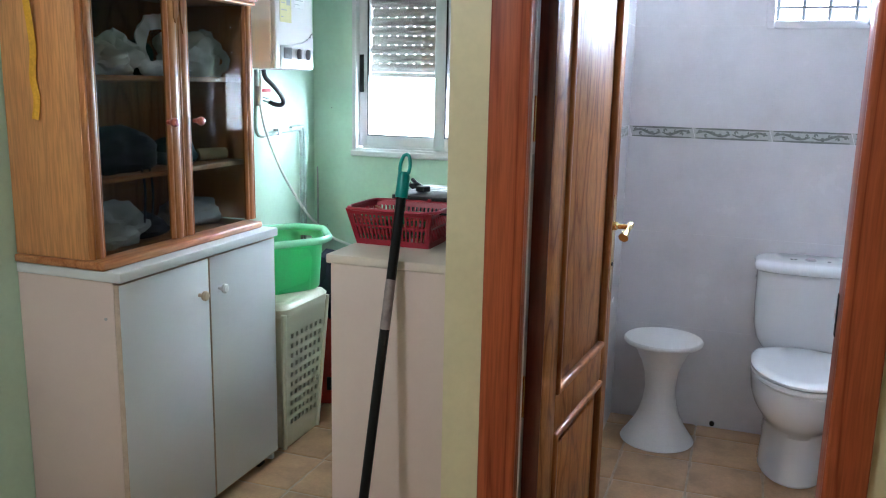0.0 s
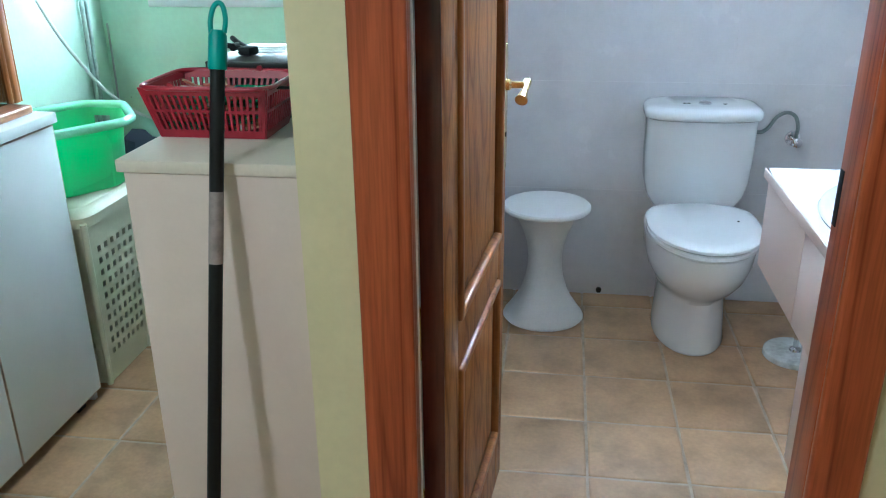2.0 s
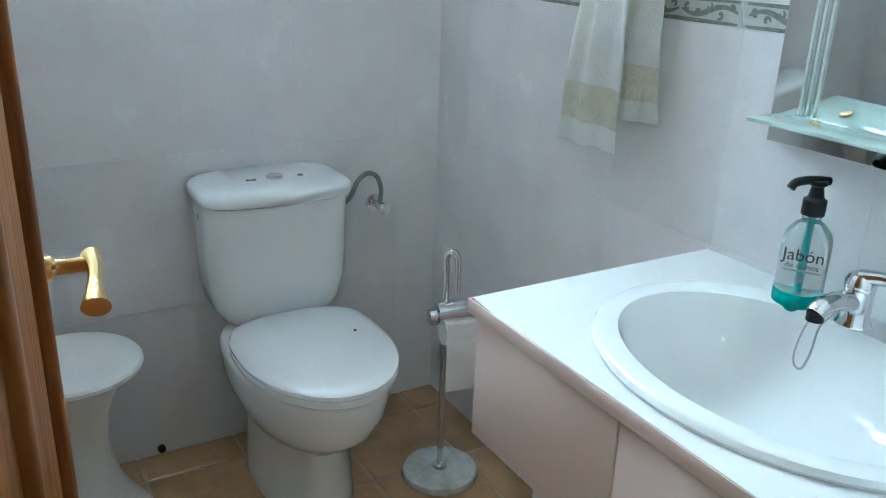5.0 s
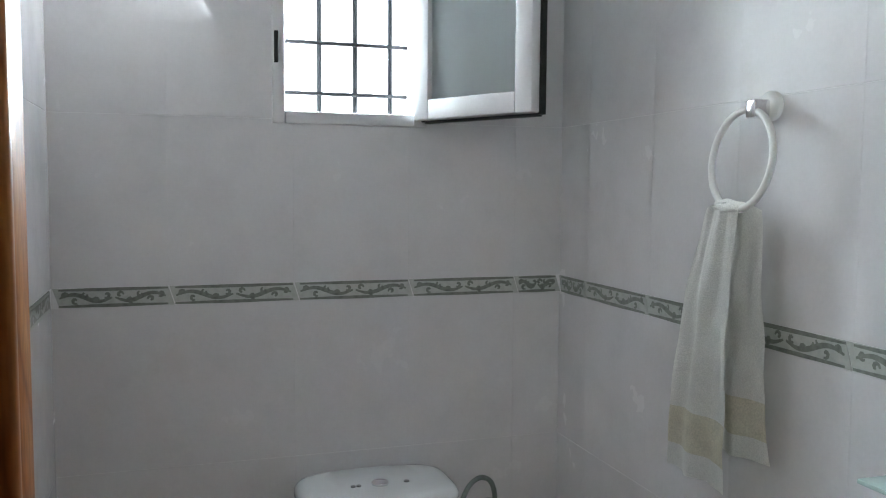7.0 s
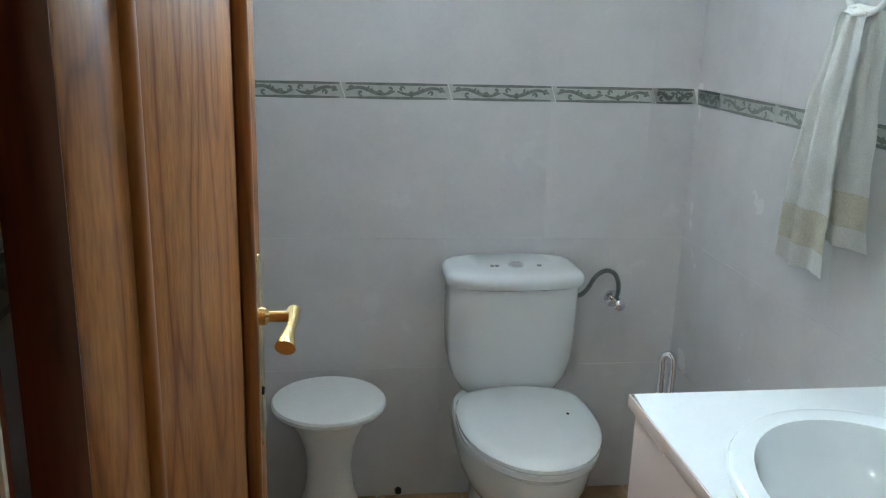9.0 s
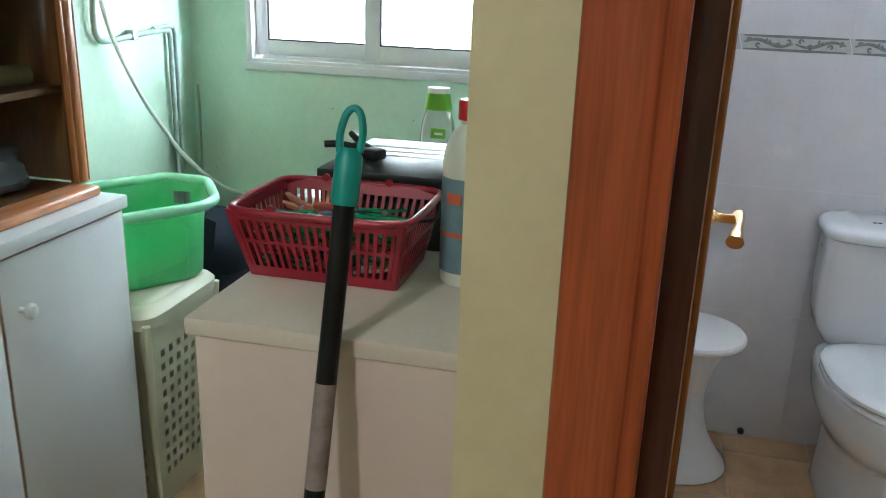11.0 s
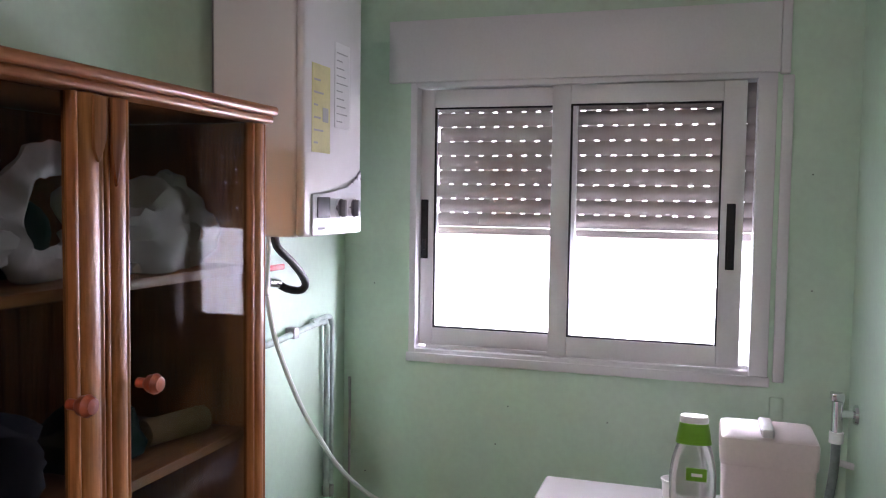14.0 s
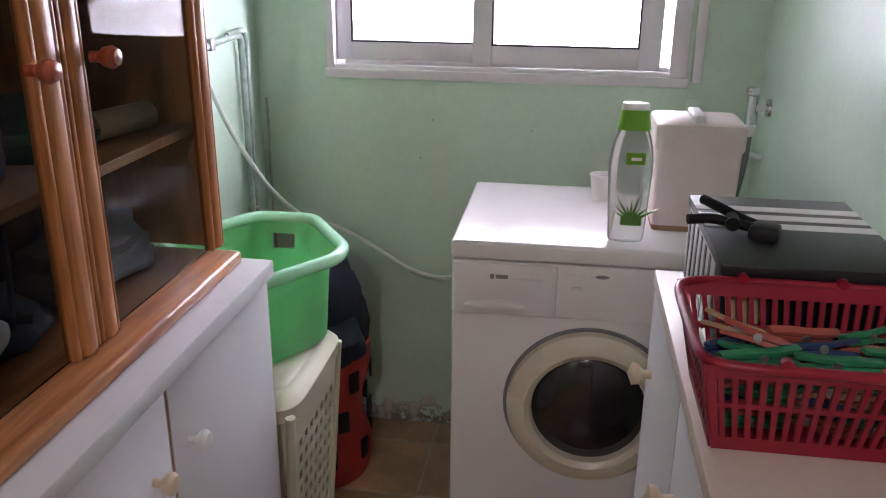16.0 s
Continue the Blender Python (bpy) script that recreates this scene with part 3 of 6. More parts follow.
# ---------------------------------------------------------------- utility room window with shutter
def build_window_utility():
    win = thing("window_1", (-1.04, YE, 1.085), "white aluminium sliding window behind a half-lowered shutter", "window", kind="structure")
    x0, x1, z0, z1 = -1.522, -0.552, 1.085, 1.905
    y0, y1 = YE - 0.006, YE + 0.075
    for a in ((x0, x0 + 0.020, z0, z1), (x1 - 0.045, x1, z0, z1), (x0 + 0.0205, x1 - 0.0455, z0, z0 + 0.032), (x0 + 0.0205, x1 - 0.0455, z1 - 0.045, z1)):
        part("window_frame", box(a[0], a[1], y0, y1, a[2], a[3], bev=0.002), M_ALU, win)
    part("window_sill", box(x0 - 0.004, x1 + 0.004, YE - 0.016, YE - 0.0065, z0 - 0.004, z0 + 0.022, bev=0.003), M_ALU, win)
    for i, yy in enumerate((y0 + 0.022, y0 + 0.050)):
        part("track", box(x0 + 0.046, x1 - 0.046, yy - 0.003, yy + 0.003, z0 + 0.033, z0 + 0.044, bev=0.001), M_ALU, win)

    def sash(xa, xb, yc, hand_x, label, la, lb):
        za, zb = z0 + 0.040, z1 - 0.048
        s = part("sash", box(xa, xa + la, yc - 0.014, yc + 0.014, za, zb, bev=0.002), M_ALU, win, label)
        for a in ((xb - lb, xb, za, zb), (xa + la + 0.0003, xb - lb - 0.0003, za, za + 0.050), (xa + la + 0.0003, xb - lb - 0.0003, zb - 0.050, zb)):
            part("sash_rail", box(a[0], a[1], yc - 0.014, yc + 0.014, a[2], a[3], bev=0.002), M_ALU, s)
        pane = part("pane", box(xa + la - 0.004, xb - lb + 0.004, yc - 0.002, yc + 0.002, za + 0.046, zb - 0.046, bev=0), M_GLASS, s, "clear glass pane")
        pane.visible_shadow = False
        for a in ((xa + la, xa + la + 0.005, za + 0.050, zb - 0.050), (xb - lb - 0.005, xb - lb, za + 0.050, zb - 0.050)):
            part("gasket", box(a[0], a[1], yc - 0.012, yc - 0.003, a[2], a[3], bev=0.001), M_BLACK, s)
        for a in (zb - 0.055, za + 0.050):
            part("gasket", box(xa + la + 0.0053, xb - lb - 0.0053, yc - 0.012, yc - 0.003, a, a + 0.005, bev=0.001), M_BLACK, s)
        part("pull", box(hand_x - 0.011, hand_x + 0.011, yc - 0.0175, yc - 0.0145, 1.375, 1.545, bev=0.003), M_BLACK, s, "black recessed pull")
        part("pull_latch", box(hand_x - 0.005, hand_x + 0.005, yc - 0.021, yc - 0.018, 1.40, 1.43, bev=0.002), M_BLACK, s)

    sash(-1.501, -1.055, y0 + 0.048, -1.487, "rear sliding sash", 0.040, 0.052)
    sash(-1.118, -0.622, y0 + 0.022, -0.652, "front sliding sash pushed short of the frame", 0.050, 0.056)
    part("shutter_box", box(-1.583, -0.548, YE - 0.022, YE - 0.001, 1.874, 2.045, bev=0.003), M_ALU, win, "white shutter box cover")
    part("box_end", box(-0.5475, -0.525, YE - 0.028, YE - 0.001, 1.868, 2.050, bev=0.003), M_ALU, win)
    # slats hang outside the glass; a row of slots runs between each pair
    sx0, sx1, pitch, ys = -1.47, -0.583, 0.0415, YE + 0.105
    n = 21
    step = (sx1 - sx0) / n
    bm = bmesh.new()
    prof = [(-0.0010, 0.0), (-0.0050, 0.006), (-0.0085, 0.0155), (-0.0080, 0.0250), (-0.0045, 0.0345), (-0.0010, 0.0388), (0.0035, 0.0388), (0.0045, 0.0145), (0.0035, 0.0)]
    loft([[(sx0, a, b) for a, b in prof], [(sx1, a, b) for a, b in prof]], bm=bm)
    for k in range(n):
        a = sx0 + k * step
        box(a + 0.0065, a + step - 0.0065, -0.0005, 0.003, 0.0380, pitch + 0.0005, bev=0, bm=bm)
    me = mesh_of("shutter_slat", bm, M_SHUTTER)
    for k in range(11):
        ob = new("shutter_slat", me)
        ob.parent = win
        ob.location = Vector((0.004 * math.sin(k * 2.3), ys, 1.468 + k * pitch)) - Vector((-1.04, YE, 1.085))
    part("bottom_bar", box(sx0, sx1, ys - 0.008, ys + 0.008, 1.445, 1.4665, bev=0.003), M_SHUTTER, win, "grey bottom bar")
    for k in (0.13, 0.78):
        part("stopper", lathe([(0.012, ys - 0.009), (0.012, ys - 0.018), (0.005, ys - 0.020)], sx0 + k * (sx1 - sx0), 1.486, 16, axis="y"), M_SHUTTER, win)
    for xx in (sx0 - 0.018, sx1 + 0.001):
        part("shutter_guide", box(xx, xx + 0.016, ys - 0.014, ys + 0.014, 1.10, 1.90, bev=0.001), M_ALU, win)
    part("strap_channel", box(-0.540, -0.514, YE - 0.012, YE - 0.001, 1.095, 1.866, bev=0.002), M_ALU, win, "white strap channel")
    part("strap_winder", box(-0.545, -0.512, YE - 0.008, YE - 0.001, 0.965, 1.055, bev=0.003), M_GREEN, win, "overpainted strap winder")
    return win


build_window_utility()


def build_window_bath():
    win = thing("window_2", (0.44, YE, 1.66), "small white bathroom window with its sash swung open", "window", kind="structure")
    x0, x1, z0, z1 = 0.248, 0.634, 1.657, 2.175
    for a in ((x0, x0 + 0.030, z0, z1), (x1 - 0.030, x1, z0, z1), (x0 + 0.0303, x1 - 0.0303, z0, z0 + 0.030), (x0 + 0.0303, x1 - 0.0303, z1 - 0.030, z1)):
        part("window_frame", box(a[0], a[1], YE - 0.008, YE + 0.06, a[2], a[3], bev=0.003), M_ALU, win)
    part("latch_keep", box(x0 + 0.004, x0 + 0.014, YE - 0.018, YE - 0.0085, 1.80, 1.875, bev=0.002), M_BLACK, win)
    # the sash, hinged at its right-hand side and swung into the room
    turn = Matrix.Translation((0.630, YE - 0.012, 0)) @ Matrix.Rotation(radians(-62), 4, "Z")
    W, za, zb = 0.372, 1.672, 2.160

    def put(name, bm, mat, parent, label=""):
        bmesh.ops.transform(bm, matrix=turn, verts=bm.verts)
        return part(name, bm, mat, parent, label)

    s = put("sash", box(0, 0.048, -0.040, 0, za, zb, bev=0.003), M_ALU, win, "white sash standing open")
    for a in ((W - 0.048, W, za, zb), (0.0483, W - 0.0483, za, za + 0.048), (0.0483, W - 0.0483, zb - 0.048, zb)):
        put("sash_rail", box(a[0], a[1], -0.040, 0, a[2], a[3], bev=0.003), M_ALU, s)
    for a in ((-0.002, 0.010, za - 0.004, zb), (W - 0.004, W + 0.006, za - 0.004, zb), (0.011, W - 0.005, za - 0.008, za - 0.001)):
        put("seal", box(a[0], a[1], -0.012, 0.006, a[2], a[3], bev=0.001), M_RUBBER, s)
    put("pane", box(0.046, W - 0.046, -0.024, -0.018, za + 0.046, zb - 0.046, bev=0), M_FROST, s, "frosted patterned pane")
    put("sash_handle", box(W - 0.100, W - 0.016, 0.010, 0.020, 1.802, 1.818, bev=0.004), M_BLACK, s, "black lever handle")
    put("handle_neck", box(W - 0.030, W - 0.014, 0.0005, 0.0098, 1.796, 1.850, bev=0.003), M_BLACK, s)
    for z in (1.725, 1.83, 2.08):
        part("hinge", box(0.609, 0.631, YE - 0.024, YE - 0.0085, z - 0.022, z + 0.022, bev=0.003), M_BLACK, win)
    for i in range(4):
        xx = 0.29 + i * 0.095
        part("grille_bar", tube([(xx, YE + 0.135, 1.675), (xx, YE + 0.135, 2.155)], 0.0075, 8), M_BLACK, win)
    for z in (1.745, 1.875, 2.02):
        part("grille_bar", box(0.2625, 0.6195, YE + 0.122, YE + 0.1285, z - 0.005, z + 0.005, bev=0.001), M_BLACK, win)
    return win


build_window_bath()

for bx, bz, w, h in ((-1.04, 1.45, 2.6, 2.4), (0.62, 2.1, 1.6, 2.0)):
    bm = box(bx - w / 2, bx + w / 2, 4.74, 4.76, bz - h / 2, bz + h / 2, bev=0)
    single("backdrop", bm, M_SKY, (bx, 4.75, bz), "bright white sky outside the window", "sky", kind="structure")

# ---------------------------------------------------------------- utility room: the two cabinets on the left
def build_low_cabinet():
    c = thing("low_cabinet", (-1.55, 2.42, 0), "white melamine cupboard with two closed doors and round knobs", "cabinet")
    x0, x1, y0, y1 = -1.722, -1.386, 2.030, 2.842
    part("side_panel", box(x0, x1, y0, y0 + 0.018, 0, 0.868, bev=0.0015), M_MELAMINE_PINK, c, "off-white side with two screws")
    part("side_panel", box(x0, x1, y1 - 0.018, y1, 0, 0.868, bev=0.0015), M_MELAMINE, c)
    part("back_panel", box(x0, x0 + 0.008, y0 + 0.0185, y1 - 0.0185, 0.02, 0.868, bev=0), M_MELAMINE, c)
    part("bottom_panel", box(x0 + 0.009, x1, y0 + 0.0185, y1 - 0.0185, 0.035, 0.053, bev=0), M_MELAMINE, c)
    part("plinth", box(x1 - 0.055, x1 - 0.04, y0 + 0.0185, y1 - 0.0185, 0, 0.034, bev=0), M_EDGE, c)
    part("worktop", box(x0, -1.356, y0 - 0.004, y1 + 0.006, 0.8685, 0.8985, bev=0.004), M_MELAMINE, c, "white top board")
    ym = 2.445
    for a, b, ky, knob, label in ((y0 + 0.001, ym - 0.0045, ym - 0.058, M_WOODKNOB, "round cream knob"), (ym + 0.0015, y1 - 0.001, ym + 0.048, M_WHITE_PLASTIC, "round white knob")):
        d = part("door", box(x1 + 0.001, x1 + 0.018, a + 0.0022, b - 0.0022, 0.0402, 0.8598, bev=0.0008), M_MELAMINE, c, "white door with brown worn edging")
        for e in ((a, a + 0.002, 0.038, 0.862), (b - 0.002, b, 0.038, 0.862), (a + 0.0022, b - 0.0022, 0.038, 0.040), (a + 0.0022, b - 0.0022, 0.860, 0.862)):
            part("edge_strip", box(x1 + 0.001, x1 + 0.0176, e[0], e[1], e[2], e[3], bev=0), M_EDGE, d, "brown edging strip")
        part("knob", lathe([(0.006, x1 + 0.0185), (0.006, x1 + 0.030), (0.015, x1 + 0.037), (0.0165, x1 + 0.044), (0.012, x1 + 0.050), (0.0, x1 + 0.052)], ky, 0.752, 20, axis="x"), knob, d, label)
    for z in (0.155, 0.762):
        part("screw", lathe([(0.0045, y0 - 0.002), (0.0045, y0 + 0.002)], -1.415, z, 12, axis="y"), M_STEEL, c)
    part("foot", box(-1.43, -1.395, 2.75, 2.79, -0.001, 0.0345, bev=0.002), M_BLACK, c)


build_low_cabinet()


def build_display_cabinet():
    Z0, Z1 = 0.899, 1.70
    c = thing("display_cabinet", (-1.58, 2.42, Z0), "honey pine display cabinet with smoked glass doors and red knobs", "cabinet")
    x0, xf, y0, y1 = -1.720, -1.462, 2.030, 2.845
    part("base_board", box(x0, -1.402, y0 - 0.012, y1 - 0.025, Z0, Z0 + 0.024, bev=0.007, seg=3), M_PINE_H, c)
    part("side_panel", box(x0, xf, y0, y0 + 0.018, Z0 + 0.0245, Z1 - 0.028, bev=0.002), M_PINE_SIDE, c, "plain orange pine side")
    part("side_panel", box(x0, xf, y1 - 0.018, y1, Z0 + 0.0245, Z1 - 0.028, bev=0.002), M_PINE_SIDE, c)
    part("back_panel", box(x0, x0 + 0.006, y0 + 0.0185, y1 - 0.0185, Z0 + 0.0245, Z1 - 0.028, bev=0), M_DOOR_DARK, c)
    top = box(x0, -1.436, y0 - 0.014, y1 + 0.014, Z1 - 0.0275, Z1 - 0.014, bev=0.005, seg=3)
    box(x0, -1.428, y0 - 0.020, y1 + 0.018, Z1 - 0.0138, Z1 + 0.002, bev=0.006, seg=3, bm=top)
    part("cornice", top, M_PINE_H, c, "moulded pine top")
    for z in (1.125, 1.412):
        part("shelf", box(x0 + 0.0065, xf - 0.012, y0 + 0.0185, y1 - 0.0185, z, z + 0.016, bev=0.002), M_PINE_H, c)

    def moulded(y, w, z0, z1):
        """An upright with two rounded beads on its face."""
        face = []
        for i in range(29):
            k = i / 28
            d = 0.0155
            for mid, half, rise in ((0.10, 0.10, 0.0035), (0.54, 0.30, 0.0070), (0.92, 0.08, 0.0035)):
                q = (k - mid) / half
                d += rise * math.sqrt(max(0.0, 1 - q * q))
            face.append((xf + d, y + w * k))
        return prism([(xf + 0.001, y + w), (xf + 0.001, y)] + face, "z", z0, z1)

    def glass_door(a, b, wide_left, wide_right, knob_y):
        z0, z1 = Z0 + 0.028, Z1 - 0.030
        d = part("door", moulded(a, wide_left, z0, z1), M_PINE, c, "glazed pine door")
        part("stile", moulded(b - wide_right, wide_right, z0, z1), M_PINE, d)
        p = part("pane", box(xf + 0.005, xf + 0.009, a + wide_left - 0.003, b - wide_right + 0.003, z0 + 0.001, z1 - 0.001, bev=0), M_SMOKED, d, "smoked glass pane")
        p.visible_shadow = False
        part("knob", lathe([(0.007, xf + 0.018), (0.007, xf + 0.030), (0.012, xf + 0.036), (0.0145, xf + 0.046), (0.010, xf + 0.054), (0.0, xf + 0.056)], knob_y, 1.290, 18, axis="x"), M_KNOB_RED, d, "red varnished wooden knob")
        return d

    glass_door(y0 + 0.002, 2.4345, 0.046, 0.056, 2.368)
    glass_door(2.4365, y1 - 0.002, 0.047, 0.046, 2.498)
    for ya, yb, tip in ((2.408, 2.431, 1.585), (2.440, 2.466, 1.555)):
        part("carved_drop", prism([(ya, 1.668), (yb, 1.668), (yb, 1.62), ((ya + yb) / 2 + 0.004, 1.60), ((ya + yb) / 2 - 0.004, tip), (ya, 1.60)], "x", xf + 0.022, xf + 0.027, bev=0.001), M_DOOR_DARK, c, "carved darker drop")


build_display_cabinet()

# what lies on its shelves
Z_S = (0.924, 1.141, 1.428)


def build_bag(cy, rx, ry, rz, seed, handles):
    """A slack carrier bag with its creased handles."""
    b = thing("plastic_bag", (-1.575, cy, Z_S[2]), "crumpled white carrier bag on the top shelf", "bag", "bags in the cabinet")
    part("bag_body", crumple(-1.578, cy, Z_S[2], rx, ry, rz, seed, 0.55, 4), M_BAGWHITE, b)
    for pts, r, closed in handles:
        bm = tube(curve_pts(pts, 7), r, 12, flat=(1, 0.3, 0.25))
        for v in bm.verts:
            n = noise.noise_vector(v.co * 38) * 0.010 + noise.noise_vector(v.co * 90) * 0.003
            v.co += n
        part("bag_handle", bm, M_BAGWHITE, b, "creased bag handle")


build_bag(2.255, 0.085, 0.110, 0.095, 8.0, [([(-1.545, 2.20, 1.50), (-1.54, 2.25, 1.535), (-1.54, 2.31, 1.520), (-1.54, 2.355, 1.495)], 0.022, 0)])
build_bag(2.650, 0.080, 0.125, 0.118, 3.0, [
    ([(-1.555, 2.60, 1.565), (-1.55, 2.52, 1.590), (-1.545, 2.44, 1.590), (-1.54, 2.392, 1.560), (-1.54, 2.378, 1.505), (-1.54, 2.395, 1.455), (-1.545, 2.46, 1.452), (-1.55, 2.54, 1.455), (-1.555, 2.60, 1.460)], 0.024, 0),
    ([(-1.525, 2.69, 1.450), (-1.52, 2.695, 1.495), (-1.52, 2.735, 1.515), (-1.52, 2.785, 1.500), (-1.525, 2.798, 1.470), (-1.53, 2.765, 1.446), (-1.535, 2.70, 1.440)], 0.015, 0),
    ([(-1.56, 2.66, 1.545), (-1.55, 2.71, 1.560), (-1.545, 2.76, 1.540), (-1.54, 2.79, 1.505)], 0.024, 0)])
single("folded_cloth", crumple(-1.635, 2.475, Z_S[2], 0.05, 0.05, 0.10, 21.0, 0.3), M_DARKGREEN, (-1.635, 2.475, Z_S[2]), "dark green cloth beside the plastic bags", "cloth")
sack = thing("cloth_bag", (-1.585, 2.28, Z_S[1]), "dark navy cloth bag with straps hanging off shelf", "bag")
part("bag_body", crumple(-1.587, 2.28, Z_S[1], 0.092, 0.18, 0.12, 5.0, 0.3, 4), M_NAVY, sack)
for k in (2.30, 2.335):
    part("strap", tube(curve_pts([(-1.515, k, 1.175), (-1.497, k + 0.004, 1.15), (-1.494, k + 0.012, 1.08), (-1.497, k + 0.006, 0.985)], 6), 0.0055, 8, flat=(1, 0, 0)), M_NAVY, sack, "dangling dark strap")
single("folded_cloth", crumple(-1.60, 2.58, Z_S[1], 0.08, 0.09, 0.075, 12.0, 0.3), M_DARKGREEN, (-1.60, 2.58, Z_S[1]), "dark green cloth heaped on the middle shelf", "cloth")
single("paper_roll", tube([(-1.56, 2.66, Z_S[1] + 0.023), (-1.53, 2.78, Z_S[1] + 0.023)], 0.022, 14), M_TANCLOTH, (-1.545, 2.72, Z_S[1]), "tan paper roll on the middle shelf", "paper roll")
single("folded_cloth", crumple(-1.60, 2.66, Z_S[0], 0.085, 0.13, 0.085, 38.0, 0.35, 4), M_LILAC, (-1.60, 2.66, Z_S[0]), "pale blue grey cloth folded on cabinet floor", "cloth")
single("folded_cloth", crumple(-1.58, 2.21, Z_S[0], 0.10, 0.135, 0.10, 31.0, 0.55, 4), M_GREYCLOTH, (-1.58, 2.21, Z_S[0]), "crumpled grey white cloth on cabinet floor", "cloth")
single("folded_cloth", crumple(-1.60, 2.40, Z_S[0], 0.085, 0.085, 0.06, 34.0, 0.4), M_NAVY, (-1.60, 2.40, Z_S[0]), "dark cloth on the cabinet floor", "cloth")

strap_pts = curve_pts([(-1.60, 2.13, 1.706), (-1.597, 2.09, 1.757), (-1.595, 2.035, 1.748), (-1.594, 2.003, 1.70), (-1.594, 2.0055, 1.62), (-1.597, 2.021, 1.50), (-1.606, 2.022, 1.42), (-1.598, 2.023, 1.36), (-1.606, 2.021, 1.305)], 8)
loop = curve_pts([(-1.585, 2.38, 1.706), (-1.585, 2.372, 1.735), (-1.58, 2.335, 1.765), (-1.575, 2.27, 1.758), (-1.58, 2.20, 1.725), (-1.59, 2.15, 1.709)], 8)
strap = thing("strap", (-1.59, 2.10, 1.703), "yellow webbing strap draped over the display cabinet", "strap")
part("strap_end", tube(strap_pts, 0.0105, 8, flat=(0, -1, 0.2)), M_YELLOW, strap)
part("strap_loop", tube(loop, 0.0105, 8, flat=(0, 0, 1)), M_YELLOW, strap)

# ---------------------------------------------------------------- water heater, pipes, cable
def build_heater():
    x0, x1, y0, y1, z0, z1 = XL + 0.022, -1.512, 3.080, 3.374, 1.463, 2.045
    h = thing("water_heater", (XL, 3.25, z0), "white wall-hung gas water heater with silver control panel", "water heater")
    part("bracket", box(XL + 0.0005, x0 - 0.0005, y0 + 0.03, y1 - 0.03, z0 + 0.04, z1 - 0.03, bev=0.002), M_STEEL, h)
    part("body", box(x0, x1, y0, y1, z0, z1, bev=0.006, seg=3), M_ENAMEL, h)
    part("front_cover", box(x1 + 0.0005, x1 + 0.020, y0 + 0.001, y1 - 0.001, z0 + 0.001, z1 - 0.001, bev=0.008, seg=3), M_ENAMEL, h, "smooth white front cover")
    f = x1 + 0.0205
    ya = y0 + 0.033
    poly = [(ya, z0 + 0.004), (y1 - 0.012, z0 + 0.004), (y1 - 0.012, z0 + 0.148), (y1 - 0.035, z0 + 0.128), (y1 - 0.09, z0 + 0.104), (ya + 0.08, z0 + 0.094), (ya, z0 + 0.090)]
    panel = part("control_panel", prism(poly, "x", f, f + 0.005, bev=0.0015), M_SILVERPANEL, h, "silver control panel with curved top")
    part("display", box(f + 0.0052, f + 0.0075, ya + 0.018, ya + 0.078, z0 + 0.040, z0 + 0.084, bev=0.001), M_BLACK, panel, "dark display window")
    for ky in (ya + 0.125, ya + 0.195):
        part("dial", lathe([(0.022, f + 0.0052), (0.021, f + 0.012), (0.0, f + 0.0125)], ky, z0 + 0.060, 24, axis="x"), M_CHROME, panel, "chrome turning dial")
        part("dial_grip", box(f + 0.0126, f + 0.024, ky - 0.005, ky + 0.005, z0 + 0.041, z0 + 0.079, bev=0.003), M_GREYPRINT, panel)
    part("badge", box(f + 0.0052, f + 0.0062, ya + 0.020, ya + 0.055, z0 + 0.014, z0 + 0.021, bev=0), M_GREYPRINT, panel)
    st = part("sticker", box(f, f + 0.001, 3.114, 3.200, 1.640, 1.823, bev=0), M_STICKER, h, "yellowed instruction sticker")
    for k in range(6):
        part("print_line", box(f + 0.0012, f + 0.0016, 3.122, 3.14 + 0.013 * ((k * 2) % 3), 1.658 + k * 0.026, 1.662 + k * 0.026, bev=0), M_SOFTPRINT, st)
    part("print_box", box(f + 0.0012, f + 0.0016, 3.163, 3.190, 1.705, 1.735, bev=0), M_SOFTPRINT, st)
    st = part("sticker", box(f, f + 0.001, 3.224, 3.303, 1.700, 1.884, bev=0), M_PAPER, h, "white instruction sticker")
    for k in range(10):
        part("print_line", box(f + 0.0012, f + 0.0016, 3.232, 3.262 + 0.009 * ((k * 3) % 4), 1.712 + k * 0.0165, 1.7145 + k * 0.0165, bev=0), M_SOFTPRINT, st)
    part("flue", lathe([(0.052, z1 - 0.002), (0.052, TOP)], XL + 0.12, 3.25, 28), M_ENAMEL, h, "white flue pipe")


build_heater()
px = XL + 0.016
pipe = thing("gas_pipe", (px, 3.46, 1.2), "painted copper gas pipe along the green wall", "pipe")
part("pipe_run", tube(curve_pts([(px, 3.285, 1.463), (px, 3.285, 1.36), (px, 3.275, 1.25), (px, 3.285, 1.203), (px, 3.33, 1.190), (px, 3.48, 1.200), (px, 3.62, 1.205), (px, 3.648, 1.193), (px, 3.652, 1.15), (px, 3.652, 0.9), (px, 3.652, 0.03)], 5), 0.0085, 10), M_PIPE, pipe)
part("pipe_run", tube(curve_pts([(px, 3.56, 1.212), (px, 3.655, 1.216), (px, 3.678, 1.200), (px, 3.682, 1.14), (px, 3.682, 0.9), (px, 3.682, 0.03)], 5), 0.0075, 10), M_PIPE, pipe)
